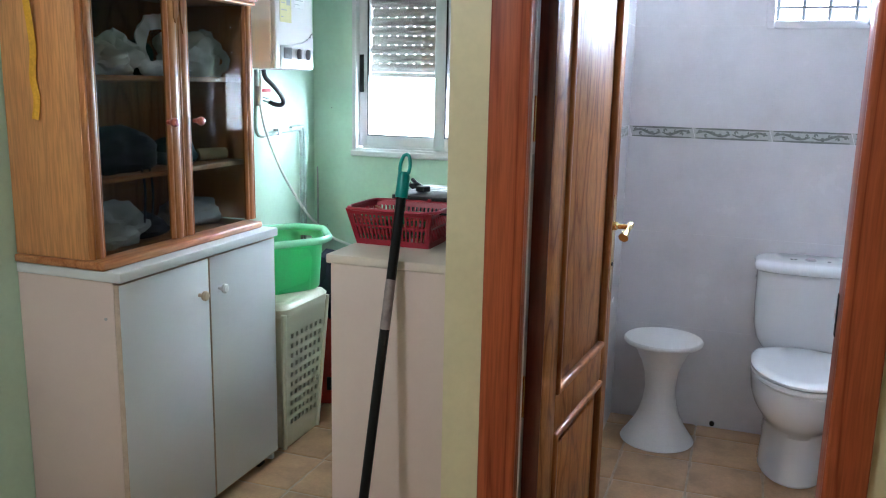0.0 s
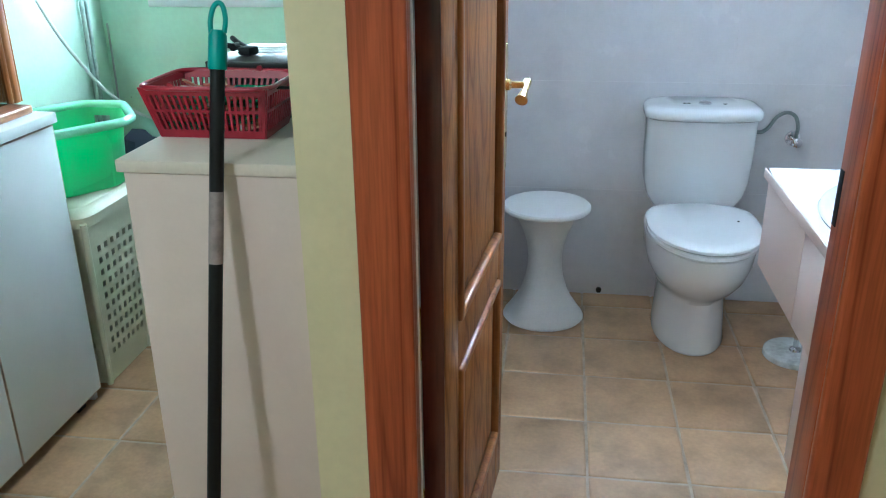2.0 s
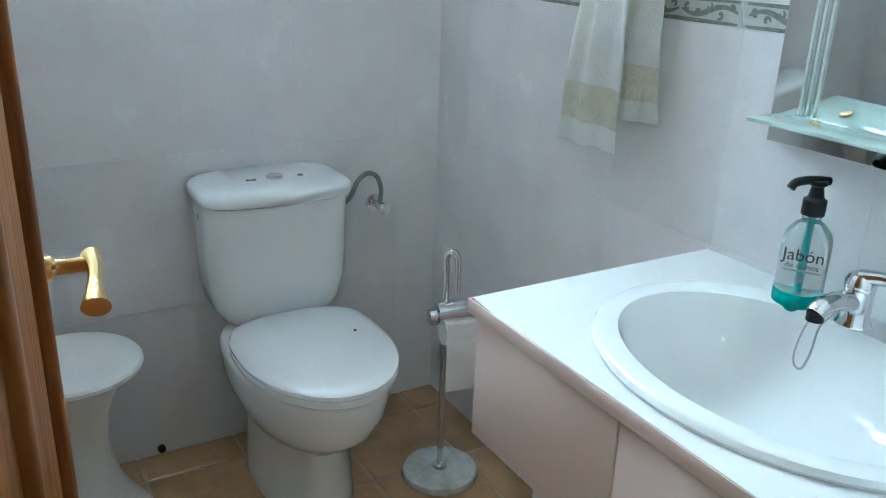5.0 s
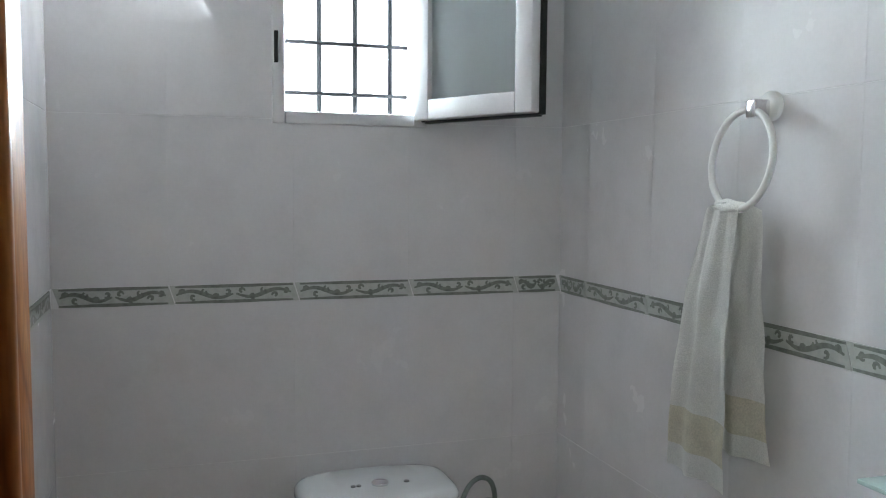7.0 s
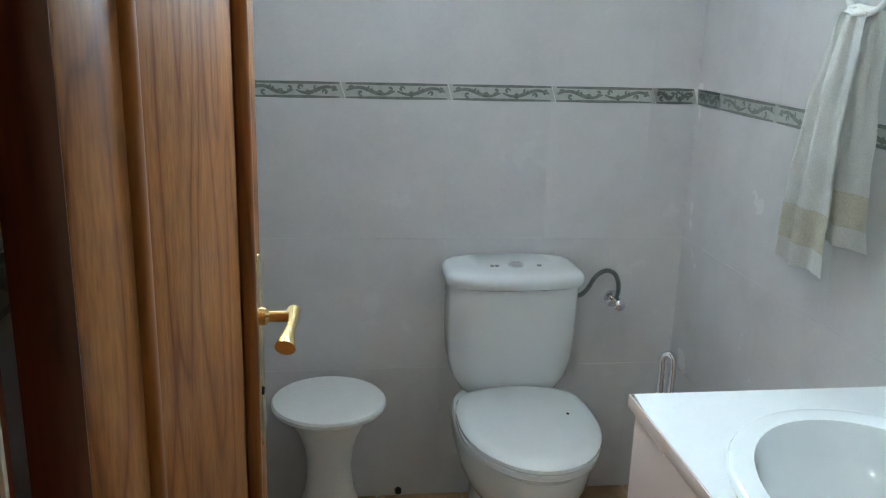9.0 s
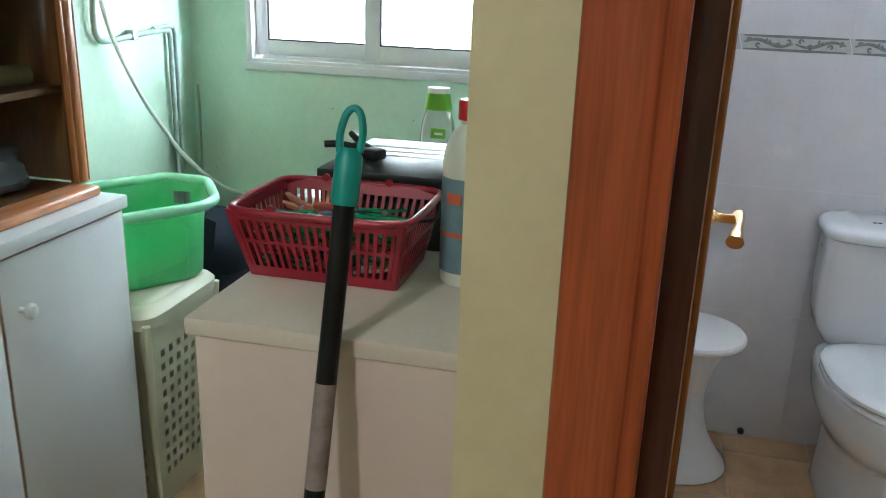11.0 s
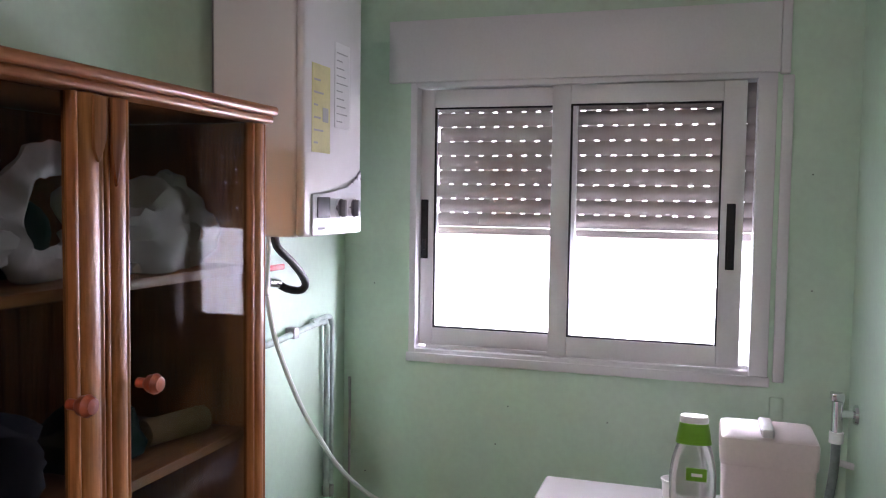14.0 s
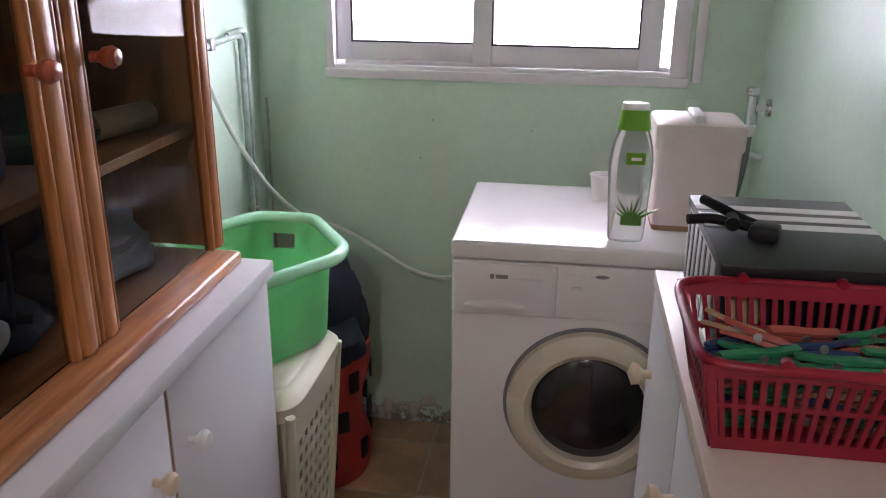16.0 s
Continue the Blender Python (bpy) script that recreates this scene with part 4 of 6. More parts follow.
for y, z in ((3.45, 1.200), (3.667, 0.72)):
    part("pipe_clip", box(XL + 0.0005, px + 0.012, y - 0.012, y + 0.012, z - 0.014, z + 0.014, bev=0.002), M_STEEL, pipe)
valve = thing("gas_valve", (px, 3.29, 1.35), "brass gas valve with red lever under the heater", "valve")
part("valve_body", tube([(px + 0.012, 3.285, 1.315), (px + 0.012, 3.285, 1.395)], 0.014, 12), M_STEEL, valve)
part("lever", box(px + 0.022, px + 0.034, 3.27, 3.345, 1.372, 1.386, bev=0.003), M_REDCAP, valve, "dark red lever")
part("outlet", tube([(px + 0.014, 3.296, 1.345), (px + 0.014, 3.345, 1.337)], 0.012, 12), M_CHROME, valve)
hose = thing("gas_hose", (-1.66, 3.36, 1.38), "black rubber hose looping from heater to valve", "hose")
part("hose", tube(curve_pts([(-1.655, 3.255, 1.4625), (-1.65, 3.262, 1.43), (-1.64, 3.31, 1.395), (-1.640, 3.365, 1.358), (-1.645, 3.392, 1.332), (-1.658, 3.390, 1.318), (-1.68, 3.370, 1.322), (px + 0.014, 3.346, 1.336)], 7), 0.0095, 10), M_RUBBER, hose)
cable = single("power_cable", tube(curve_pts([(-1.672, 3.262, 1.4625), (-1.680, 3.268, 1.36), (-1.690, 3.285, 1.31), (-1.685, 3.32, 1.20), (-1.668, 3.395, 1.05), (-1.65, 3.47, 0.94), (-1.62, 3.56, 0.82), (-1.575, 3.68, 0.710), (-1.50, 3.76, 0.655), (-1.40, 3.765, 0.605), (-1.30, 3.745, 0.552), (-1.22, 3.70, 0.545), (-1.15, 3.65, 0.565), (-1.09, 3.625, 0.60), (-1.06, 3.618, 0.62)], 7), 0.0062, 8), M_CABLE, (-1.67, 3.3, 1.46), "thin white cable sagging to the washing machine", "cable")
# thin rod added to draw the dark line in this wall corner
single("corner_line", tube([(-1.702, 3.792, 1.02), (-1.700, 3.792, 0.95), (-1.701, 3.792, 0.72), (-1.701, 3.792, 0.0)], 0.004, 8), M_STEEL, (-1.70, 3.79, 0), "thin dark line down the wall corner", "cable")

# ---------------------------------------------------------------- hamper, tub, laundry bag
def build_hamper():
    h = thing("laundry_hamper", (-1.53, 3.05, 0), "cream plastic laundry hamper with pierced sides and lid", "laundry hamper")
    xa, xb, ya, yb = -1.685, -1.388, 2.925, 3.185      # at the foot
    xA, xB, yA, yB = -1.708, -1.352, 2.872, 3.215      # under the lid
    zt = 0.562

    def at(side, u, z):
        k = z / zt
        X0, X1, Y0, Y1 = xa + (xA - xa) * k, xb + (xB - xb) * k, ya + (yA - ya) * k, yb + (yB - yb) * k
        return {"right": (X1, Y0 + (Y1 - Y0) * u), "front": (X0 + (X1 - X0) * u, Y0), "left": (X0, Y0 + (Y1 - Y0) * u), "back": (X0 + (X1 - X0) * u, Y1)}[side]

    for side in ("right", "front", "left", "back"):
        bm = bmesh.new()
        cols, rows = 7, 10
        us = [0.0, 0.10] + [0.10 + 0.80 * (i + 0.5 * (j + 1)) / cols for i in range(cols) for j in (0, 1)][:-1] + [0.90, 1.0]
        zs = [0.0, 0.07] + [0.07 + 0.40 * (i + 0.5 * (j + 1)) / rows for i in range(rows) for j in (0, 1)][:-1] + [0.47, zt]
        pierced = side in ("right", "front")
        grid = [[bm.verts.new((*at(side, u, z), z)) for u in us] for z in zs]
        for r in range(len(zs) - 1):
            for q in range(len(us) - 1):
                if pierced and 2 <= q < len(us) - 2 and q % 2 == 0 and 2 <= r < len(zs) - 2 and r % 2 == 0:
                    continue
                bm.faces.new((grid[r][q], grid[r][q + 1], grid[r + 1][q + 1], grid[r + 1][q]))
        r = bmesh.ops.extrude_face_region(bm, geom=list(bm.faces))
        nrm = {"right": (-0.004, 0, 0), "front": (0, 0.004, 0), "left": (0.004, 0, 0), "back": (0, -0.004, 0)}[side]
        bmesh.ops.translate(bm, verts=[v for v in r["geom"] if isinstance(v, bmesh.types.BMVert)], vec=nrm)
        part("pierced_side", bm, M_HAMPER, h)
    for x, y, X, Y in ((xa, ya, xA, yA), (xb, ya, xB, yA), (xa, yb, xA, yB), (xb, yb, xB, yB)):
        part("corner_post", tube([(x, y, 0), (X, Y, zt)], 0.010, 10), M_HAMPER, h)
    part("floor_panel", box(xa, xb, ya, yb, 0.006, 0.012, bev=0), M_HAMPER, h)
    lid = loft([oval(-1.53, 3.045, 0.190, 0.186, z, 44, 7) if k == 0 else oval(-1.53, 3.045, 0.190 - k, 0.186 - k, z, 44, 7) for z, k in ((0.548, 0), (0.578, -0.002), (0.590, 0.008), (0.598, 0.026))])
    part("lid", lid, M_HAMPER, h, "cream lid with rounded edge")
    part("lid_crest", loft([oval(-1.53, 3.045, 0.158, 0.154, z, 44, 6) if z < 0.603 else oval(-1.53, 3.045, 0.150, 0.146, z, 44, 6) for z in (0.5982, 0.604)]), M_HAMPER, h)


build_hamper()


def build_tub():
    cx, cy = -1.508, 3.135
    t = thing("laundry_tub", (cx, cy, 0.604), "bright green plastic tub standing on the hamper", "laundry tub")

    def ring(rx, ry, z):
        fy, fx = ry * 0.16, rx * 0.36
        pts = [(rx, -fy), (rx, fy), (fx, ry), (-fx, ry), (-rx, fy), (-rx, -fy), (-fx, -ry), (fx, -ry)]
        out = []
        n = len(pts)
        for i in range(n):
            a, b, c = Vector(pts[i - 1]), Vector(pts[i]), Vector(pts[(i + 1) % n])
            r = min(0.032, 0.45 * (b - a).length, 0.45 * (c - b).length)
            p, q = b + (a - b).normalized() * r, b + (c - b).normalized() * r
            for k in range(5):
                s = k / 4
                m = (1 - s) ** 2 * p + 2 * s * (1 - s) * b + s * s * q
                out.append((cx + m.x, cy + m.y, z))
        return out

    H = 0.812
    zs = [(0.146, 0.172, 0.606), (0.152, 0.178, 0.612), (0.158, 0.186, 0.70), (0.161, 0.190, 0.742), (0.165, 0.194, 0.778), (0.190, 0.217, H)]
    outer = [ring(*z) for z in zs]
    bm = bmesh.new()
    rows = [[bm.verts.new(p) for p in r] for r in outer]
    n = len(rows[0])
    for j, (a, b) in enumerate(zip(rows, rows[1:])):
        for i in range(n):
            if j == 3 and i in (14, 34):
                continue
            bm.faces.new((a[i], a[(i + 1) % n], b[(i + 1) % n], b[i]))
    bm.faces.new(rows[0][::-1])
    r = bmesh.ops.solidify(bm, geom=list(bm.faces), thickness=-0.003)
    part("body", bm, M_TUB, t)
    rim = ring(0.193, 0.220, H - 0.003)
    part("rim", tube(rim, 0.0145, 10, closed=True), M_TUB_RIM, t, "rolled pale green rim")


build_tub()
bag = thing("laundry_bag", (-1.50, 3.52, 0), "red printed laundry bag filled with dark clothes", "laundry bag")
rings = []
for k in range(9):
    z = 0.002 + 0.40 * k / 8
    w = 0.130 + 0.012 * math.sin(k * 1.1)
    rings.append([(-1.50 + w * math.cos(a) * (1 + 0.05 * noise.noise(Vector((math.cos(a) * 2, math.sin(a) * 2, z * 6)))), 3.53 + w * math.sin(a) * (1 + 0.05 * noise.noise(Vector((math.sin(a) * 2, z * 5, 3)))), z) for a in [2 * math.pi * i / 36 for i in range(36)]])
part("sack", loft(rings), M_REDCLOTH, bag)
for k in range(9):
    a = -1.1 + 0.27 * k
    z = 0.10 + 0.11 * (k % 3)
    x, y = -1.50 + 0.142 * math.cos(a), 3.53 + 0.142 * math.sin(a)
    part("print_mark", box(x - 0.004, x + 0.004, y - 0.016, y + 0.016, z - 0.03, z + 0.03, bev=0.002, rot=Matrix.Rotation(a, 4, "Z")), M_BLACK, bag, "dark printed mark")
single("bundled_clothes", crumple(-1.495, 3.52, 0.395, 0.128, 0.125, 0.25, 44.0, 0.3), M_NAVY, (-1.50, 3.52, 0.395), "dark navy clothes spilling from the red bag", "clothes")
single("bundled_clothes", crumple(-1.41, 3.45, 0.40, 0.062, 0.07, 0.10, 47.0, 0.3), M_NAVY, (-1.41, 3.45, 0.40), "dark garment folded over the red bag", "clothes")

# ---------------------------------------------------------------- washing machine and what stands on it
def build_washer():
    x0, x1, y0, y1, zt = -1.077, -0.480, 3.150, 3.612, 0.852
    w = thing("washing_machine", (-0.78, 3.38, 0), "white front-loading washing machine with round porthole door", "washing machine")
    part("body", box(x0, x1, y0, y1, 0.012, 0.812, bev=0.006, seg=3), M_ENAMEL, w)
    part("worktop", box(x0 - 0.002, x1 + 0.002, y0 - 0.012, y1 + 0.002, 0.8125, zt, bev=0.008, seg=3), M_ENAMEL, w, "glossy white top")
    f = y0 - 0.008
    panel = part("fascia", box(x0 + 0.001, x1 - 0.001, f, y0 - 0.0005, 0.690, 0.810, bev=0.004), M_ENAMEL, w, "white control fascia")
    dr = part("drawer", box(x0 + 0.006, -0.856, f - 0.005, f - 0.0003, 0.692, 0.806, bev=0.003), M_ENAMEL, w, "detergent drawer front")
    pull = loft([[(-0.985 + 0.066 * math.cos(a), f - 0.0055 - d, 0.712 + k * 0.012 * math.sin(a)) for a in [2 * math.pi * i / 28 for i in range(28)]] for d, k in ((0, 1.0), (0.006, 0.8), (0.008, 0.4))])
    part("drawer_pull", pull, M_ENAMEL, dr)
    part("badge", box(-0.995, -0.987, f - 0.0065, f - 0.0053, 0.773, 0.783, bev=0), M_GREYPRINT, dr)
    part("badge", box(-0.983, -0.958, f - 0.0065, f - 0.0053, 0.774, 0.782, bev=0), M_GREYPRINT, dr)
    part("print_line", box(-0.945, -0.88, f - 0.0062, f - 0.0053, 0.773, 0.777, bev=0), M_ALU, dr)
    part("indicator", loft([[(-0.765 + 0.015 * math.cos(a) * k, f - d, 0.788 + 0.004 * math.sin(a) * k) for a in [2 * math.pi * i / 20 for i in range(20)]] for d, k in ((0.0003, 1), (0.003, 0.8))]), M_GREYPRINT, panel)
    part("button", box(-0.825, -0.805, f - 0.005, f - 0.0003, 0.756, 0.764, bev=0.002), M_ENAMEL, panel)
    for k in range(3):
        part("print_line", box(-0.838 + k * 0.025, -0.822 + k * 0.025, f - 0.001, f - 0.0003, 0.787, 0.791, bev=0), M_ALU, panel)
    part("dial", lathe([(0.030, f - 0.0003), (0.028, f - 0.014), (0.020, f - 0.018), (0, f - 0.019)], -0.56, 0.752, 28, axis="y"), M_ENAMEL, panel)
    cx, cz = -0.774, 0.484
    part("door_recess", lathe([(0.186, y0 - 0.0005), (0.184, y0 - 0.004), (0.166, y0 - 0.004), (0.166, y0 - 0.0005)], cx, cz, 56, axis="y", caps=False), M_GREYPRINT, w)
    d = part("porthole_door", lathe([(0.178, y0 - 0.0045), (0.176, y0 - 0.022), (0.160, y0 - 0.036), (0.138, y0 - 0.038), (0.126, y0 - 0.030), (0.122, y0 - 0.010)], cx, cz, 56, axis="y", caps=False), M_CREAMRING, w, "cream plastic porthole ring")
    part("porthole_glass", lathe([(0.1235, y0 - 0.012), (0.110, y0 - 0.020), (0.080, y0 - 0.031), (0.040, y0 - 0.037), (0.0, y0 - 0.038)], cx, cz, 48, axis="y"), M_DOORGLASS, d, "dark bulging glass")
    for x in (x0 + 0.05, x1 - 0.05):
        for y in (y0 + 0.05, y1 - 0.05):
            part("foot", lathe([(0.02, -0.001), (0.02, 0.0115)], x, y, 14), M_BLACK, w)


build_washer()
ZW = 0.8525


def build_shampoo():
    cx, cy = -0.722, 3.205
    b = thing("shampoo_bottle", (cx, cy, ZW), "clear shampoo bottle with a lime green cap", "bottle")
    prof = [(0.034, 0.0), (0.037, 0.006), (0.040, 0.06), (0.044, 0.14), (0.044, 0.17), (0.040, 0.200), (0.034, 0.222), (0.030, 0.232)]
    part("body", loft([oval(cx, cy, r, r * 0.55, ZW + z, 32, 2.4) for r, z in prof]), M_BOTTLE, b)
    part("cap", loft([oval(cx, cy, r, r * 0.62, ZW + z, 32, 2.6) for r, z in ((0.034, 0.2325), (0.031, 0.250), (0.027, 0.272))]), M_LIME, b, "lime green flip cap")
    part("cap_top", loft([oval(cx, cy, r, r * 0.62, ZW + z, 32, 2.6) for r, z in ((0.0265, 0.2722), (0.0275, 0.278), (0.025, 0.285))]), M_WHITE_PLASTIC, b)
    yf = cy - 0.0255
    part("label", box(cx - 0.012, cx + 0.026, yf - 0.0012, yf + 0.001, ZW + 0.165, ZW + 0.190, bev=0.001), M_LIME, b, "small green label")
    part("print_line", box(cx - 0.002, cx + 0.018, yf - 0.0018, yf - 0.0013, ZW + 0.174, ZW + 0.180, bev=0), M_PAPER, b)
    bm = bmesh.new()
    for k in range(9):
        a = radians(-62 + 15.5 * k)
        ln = 0.036 + 0.012 * (k % 3)
        x0, z0 = cx + 0.006, ZW + 0.048
        nx, nz = math.cos(a), -math.sin(a)
        tip = (x0 + ln * math.sin(a), z0 + ln * math.cos(a))
        prism([(x0 - 0.004 * nx, z0 - 0.004 * nz), (x0 + 0.004 * nx, z0 + 0.004 * nz), tip], "y", cy - 0.0258 - 0.0003 * k, cy - 0.0225, bm=bm)
    box(cx - 0.014, cx + 0.028, cy - 0.0246, cy - 0.022, ZW + 0.038, ZW + 0.056, bev=0.001, bm=bm)
    part("leaf_print", bm, M_ALOE, b, "printed aloe plant")


build_shampoo()


def build_canister():
    x0, x1, y0, y1 = -0.668, -0.492, 3.270, 3.430
    cx, cy = (x0 + x1) / 2, (y0 + y1) / 2
    c = thing("storage_canister", (cx, cy, ZW), "pinkish white square canister with a handled lid", "canister")
    part("base_ring", loft([oval(cx, cy, 0.082, 0.074, ZW + z, 64, 14) for z in (0.0, 0.012)]), M_CORK, c, "brown base ring")
    part("body", loft([oval(cx, cy, rx, rx * 0.9, ZW + z, 64, 14) for rx, z in ((0.084, 0.0125), (0.086, 0.10), (0.088, 0.176))]), M_CANISTER, c)
    part("lid", loft([oval(cx, cy, rx, rx * 0.9, ZW + z, 64, 14) for rx, z in ((0.0905, 0.1765), (0.0920, 0.182), (0.0925, 0.222), (0.090, 0.230), (0.084, 0.233))]), M_CANISTER, c, "pale close-fitting lid")
    part("lid_handle", box(cx - 0.016, cx + 0.010, cy - 0.052, cy + 0.050, ZW + 0.2335, ZW + 0.247, bev=0.005, seg=3), M_WHITE_PLASTIC, c, "white bar handle")
    part("lid_knob", box(cx - 0.014, cx + 0.008, cy - 0.066, cy - 0.0525, ZW + 0.228, ZW + 0.250, bev=0.005), M_WHITE_PLASTIC, c)


build_canister()
cup = thing("measuring_cup", (-0.795, 3.50, ZW), "small white plastic cup on the washing machine", "cup")
part("cup_body", lathe([(0.020, ZW), (0.023, ZW + 0.02), (0.026, ZW + 0.055), (0.029, ZW + 0.058), (0.029, ZW + 0.062), (0.024, ZW + 0.062), (0.022, ZW + 0.01), (0.0, ZW + 0.009)], -0.765, 3.50, 24), M_WHITE_PLASTIC, cup)

# ---------------------------------------------------------------- tap on the partition
tap = thing("washer_tap", (XU, 3.66, 1.07), "chrome wall tap with a grey hose to the washer", "tap")
part("wall_rose", lathe([(0.024, XU - 0.0005), (0.022, XU - 0.008), (0.012, XU - 0.010)], 3.68, 1.055, 20, axis="x"), M_CHROME, tap)
part("tap_body", tube([(XU - 0.008, 3.68, 1.055), (XU - 0.045, 3.68, 1.055)], 0.010, 12), M_CHROME, tap)
part("spout", tube([(XU - 0.044, 3.68, 1.085), (XU - 0.044, 3.68, 1.012)], 0.013, 14), M_CHROME, tap)
part("tap_handle", box(XU - 0.060, XU - 0.030, 3.665, 3.695, 1.0855, 1.105, bev=0.004), M_CHROME, tap, "small square tap handle")
part("hose_nut", lathe([(0.016, 0.985), (0.016, 1.0115)], XU - 0.044, 3.68, 12), M_WHITE_PLASTIC, tap)
part("hose", tube(curve_pts([(XU - 0.044, 3.68, 0.985), (XU - 0.046, 3.68, 0.92), (XU - 0.055, 3.685, 0.84), (XU - 0.072, 3.69, 0.74), (XU - 0.09, 3.69, 0.58), (XU - 0.11, 3.66, 0.42), (XU - 0.13, 3.618, 0.38)], 6), 0.0105, 10), M_GREYHOSE, tap, "braided grey hose")
drain = single("drain_pipe_stub", tube([(XU - 0.0005, 3.70, 0.925), (XU - 0.042, 3.70, 0.935)], 0.008, 12), M_WHITE_PLASTIC, (XU, 3.7, 0.925), "short white pipe stub in the wall", "pipe")

# ---------------------------------------------------------------- side cabinet and what stands on it
ZC = 1.0110
def build_side_cabinet():
    x0, x1, y0, y1 = -0.714, -0.363, 2.022, 2.606
    c = thing("side_cabinet", (-0.57, 2.31, 0), "tall off-white melamine cupboard beside the pillar", "cabinet")
    part("end_panel", box(x0, x1, y0, y0 + 0.018, 0.0, ZC - 0.0225, bev=0.0015), M_MELAMINE_PINK, c, "pinkish white end panel")
    part("end_panel", box(x0, x1, y1 - 0.018, y1, 0.0, ZC - 0.0225, bev=0.0015), M_MELAMINE_PINK, c)
    part("back_panel", box(x1 - 0.008, x1, y0 + 0.0183, y1 - 0.0183, 0.0, ZC - 0.0225, bev=0), M_MELAMINE_PINK, c)
    part("worktop", box(x0 - 0.012, x1, y0 - 0.003, y1 + 0.006, ZC - 0.022, ZC, bev=0.003), M_MELAMINE_TOP, c, "off-white top board")
    for a, b, k in ((y0 + 0.020, 2.303, 2.27), (2.306, y1 - 0.002, 2.545)):
        d = part("door", box(x0 - 0.010, x0 + 0.008, a, b, 0.04, ZC - 0.028, bev=0.002), M_MELAMINE, c, "white cupboard door")
        part("knob", lathe([(0.006, x0 - 0.0105), (0.006, x0 - 0.022), (0.014, x0 - 0.028), (0.015, x0 - 0.036), (0.0, x0 - 0.042)], k, 0.885, 18, axis="x"), M_WOODKNOB, d, "turned pale wooden knob")


build_side_cabinet()


def build_basket():
    cx, cy = -0.617, 2.240
    b = thing("peg_basket", (cx, cy, ZC), "dark red slotted plastic basket full of pegs", "basket")
    bx, by, tx, ty, H = 0.098, 0.064, 0.117, 0.093, 0.095

    def wall(side):
        """One slotted side: posts, three rails and a solid foot."""
        bm = bmesh.new()
        half = (bx, tx) if side in ("front", "back") else (by, ty)
        n = 20 if side in ("front", "back") else 13

        def p(u, z):
            k = z / H
            hx, hy = bx + (tx - bx) * k, by + (ty - by) * k
            q = {"front": (u * hx, -hy), "back": (u * hx, hy), "left": (-hx, u * hy), "right": (hx, u * hy)}[side]
            return (cx + q[0], cy + q[1], ZC + z)

        def bar(u0, u1, z0, z1):
            t = 0.0022
            nrm = {"front": (0, -1), "back": (0, 1), "left": (-1, 0), "right": (1, 0)}[side]
            rings = []
            for s in (-t, t):
                rings.append([(q[0] + nrm[0] * s, q[1] + nrm[1] * s, q[2]) for q in (p(u0, z0), p(u1, z0), p(u1, z1), p(u0, z1))])
            loft(rings, bm=bm)

        bar(-1, 1, 0.001, 0.016)
        bar(-1, 1, 0.050, 0.055)
        bar(-1, 1, 0.082, H)
        for i in range(n + 1):
            u = -1 + 2 * i / n
            wd = 0.022 if 0 < i < n else 0.07
            bar(max(-1, u - wd), min(1, u + wd), 0.0155, 0.0505)
            bar(max(-1, u - wd), min(1, u + wd), 0.0545, 0.0825)
        return bm

    for side in ("front", "back", "left", "right"):
        part("slotted_side", wall(side), M_RED, b)
    part("bottom", box(cx - bx, cx + bx, cy - by, cy + by, ZC + 0.0005, ZC + 0.004, bev=0), M_RED, b)
    part("rim", tube(oval(cx, cy, tx + 0.004, ty + 0.004, ZC + H, 56, 7), 0.0048, 10, closed=True), M_RED, b, "rolled dark red rim")
    for u in (-0.055, 0.04):
        part("handle_lug", lathe([(0.0055, cy + ty - 0.003), (0.0055, cy + ty + 0.003)], cx + u, ZC + H + 0.005, 16, axis="y"), M_RED, b)
        part("handle_lug", lathe([(0.0055, cy - ty - 0.006), (0.0055, cy - ty + 0.001)], cx + u, ZC + H + 0.005, 16, axis="y"), M_RED, b)
    # the folded-down wire handle
    part("wire_handle", tube(curve_pts([(cx + tx + 0.006, cy - 0.05, ZC + H - 0.004), (cx + tx + 0.016, cy, ZC + H - 0.012), (cx + tx + 0.006, cy + 0.05, ZC + H - 0.004)], 6), 0.0028, 8), M_BLACK, b, "dark wire handle")
    return cx, cy


bcx, bcy = build_basket()


def build_peg(mat, name_label):
    """Two tapered legs gripping a spring."""
    p = thing("clothes_peg", (0, 0, 0), name_label, "peg", "pegs in the basket")
    for s in (-1, 1):
        bm = prism([(-0.036, 0.0005), (-0.036, 0.0050), (-0.012, 0.0068), (0.006, 0.0048), (0.036, 0.0085), (0.037, 0.0045), (0.006, 0.0005)], "y", -0.0045, 0.0045, bev=0.0008)
        if s < 0:
            bmesh.ops.transform(bm, matrix=Matrix.Rotation(math.pi, 4, "X"), verts=bm.verts)
        part("leg", bm, mat, p)
    part("spring", tube([(0.002, -0.0062, 0), (0.002, 0.0062, 0)], 0.0042, 10), M_STEEL, p)
    return p


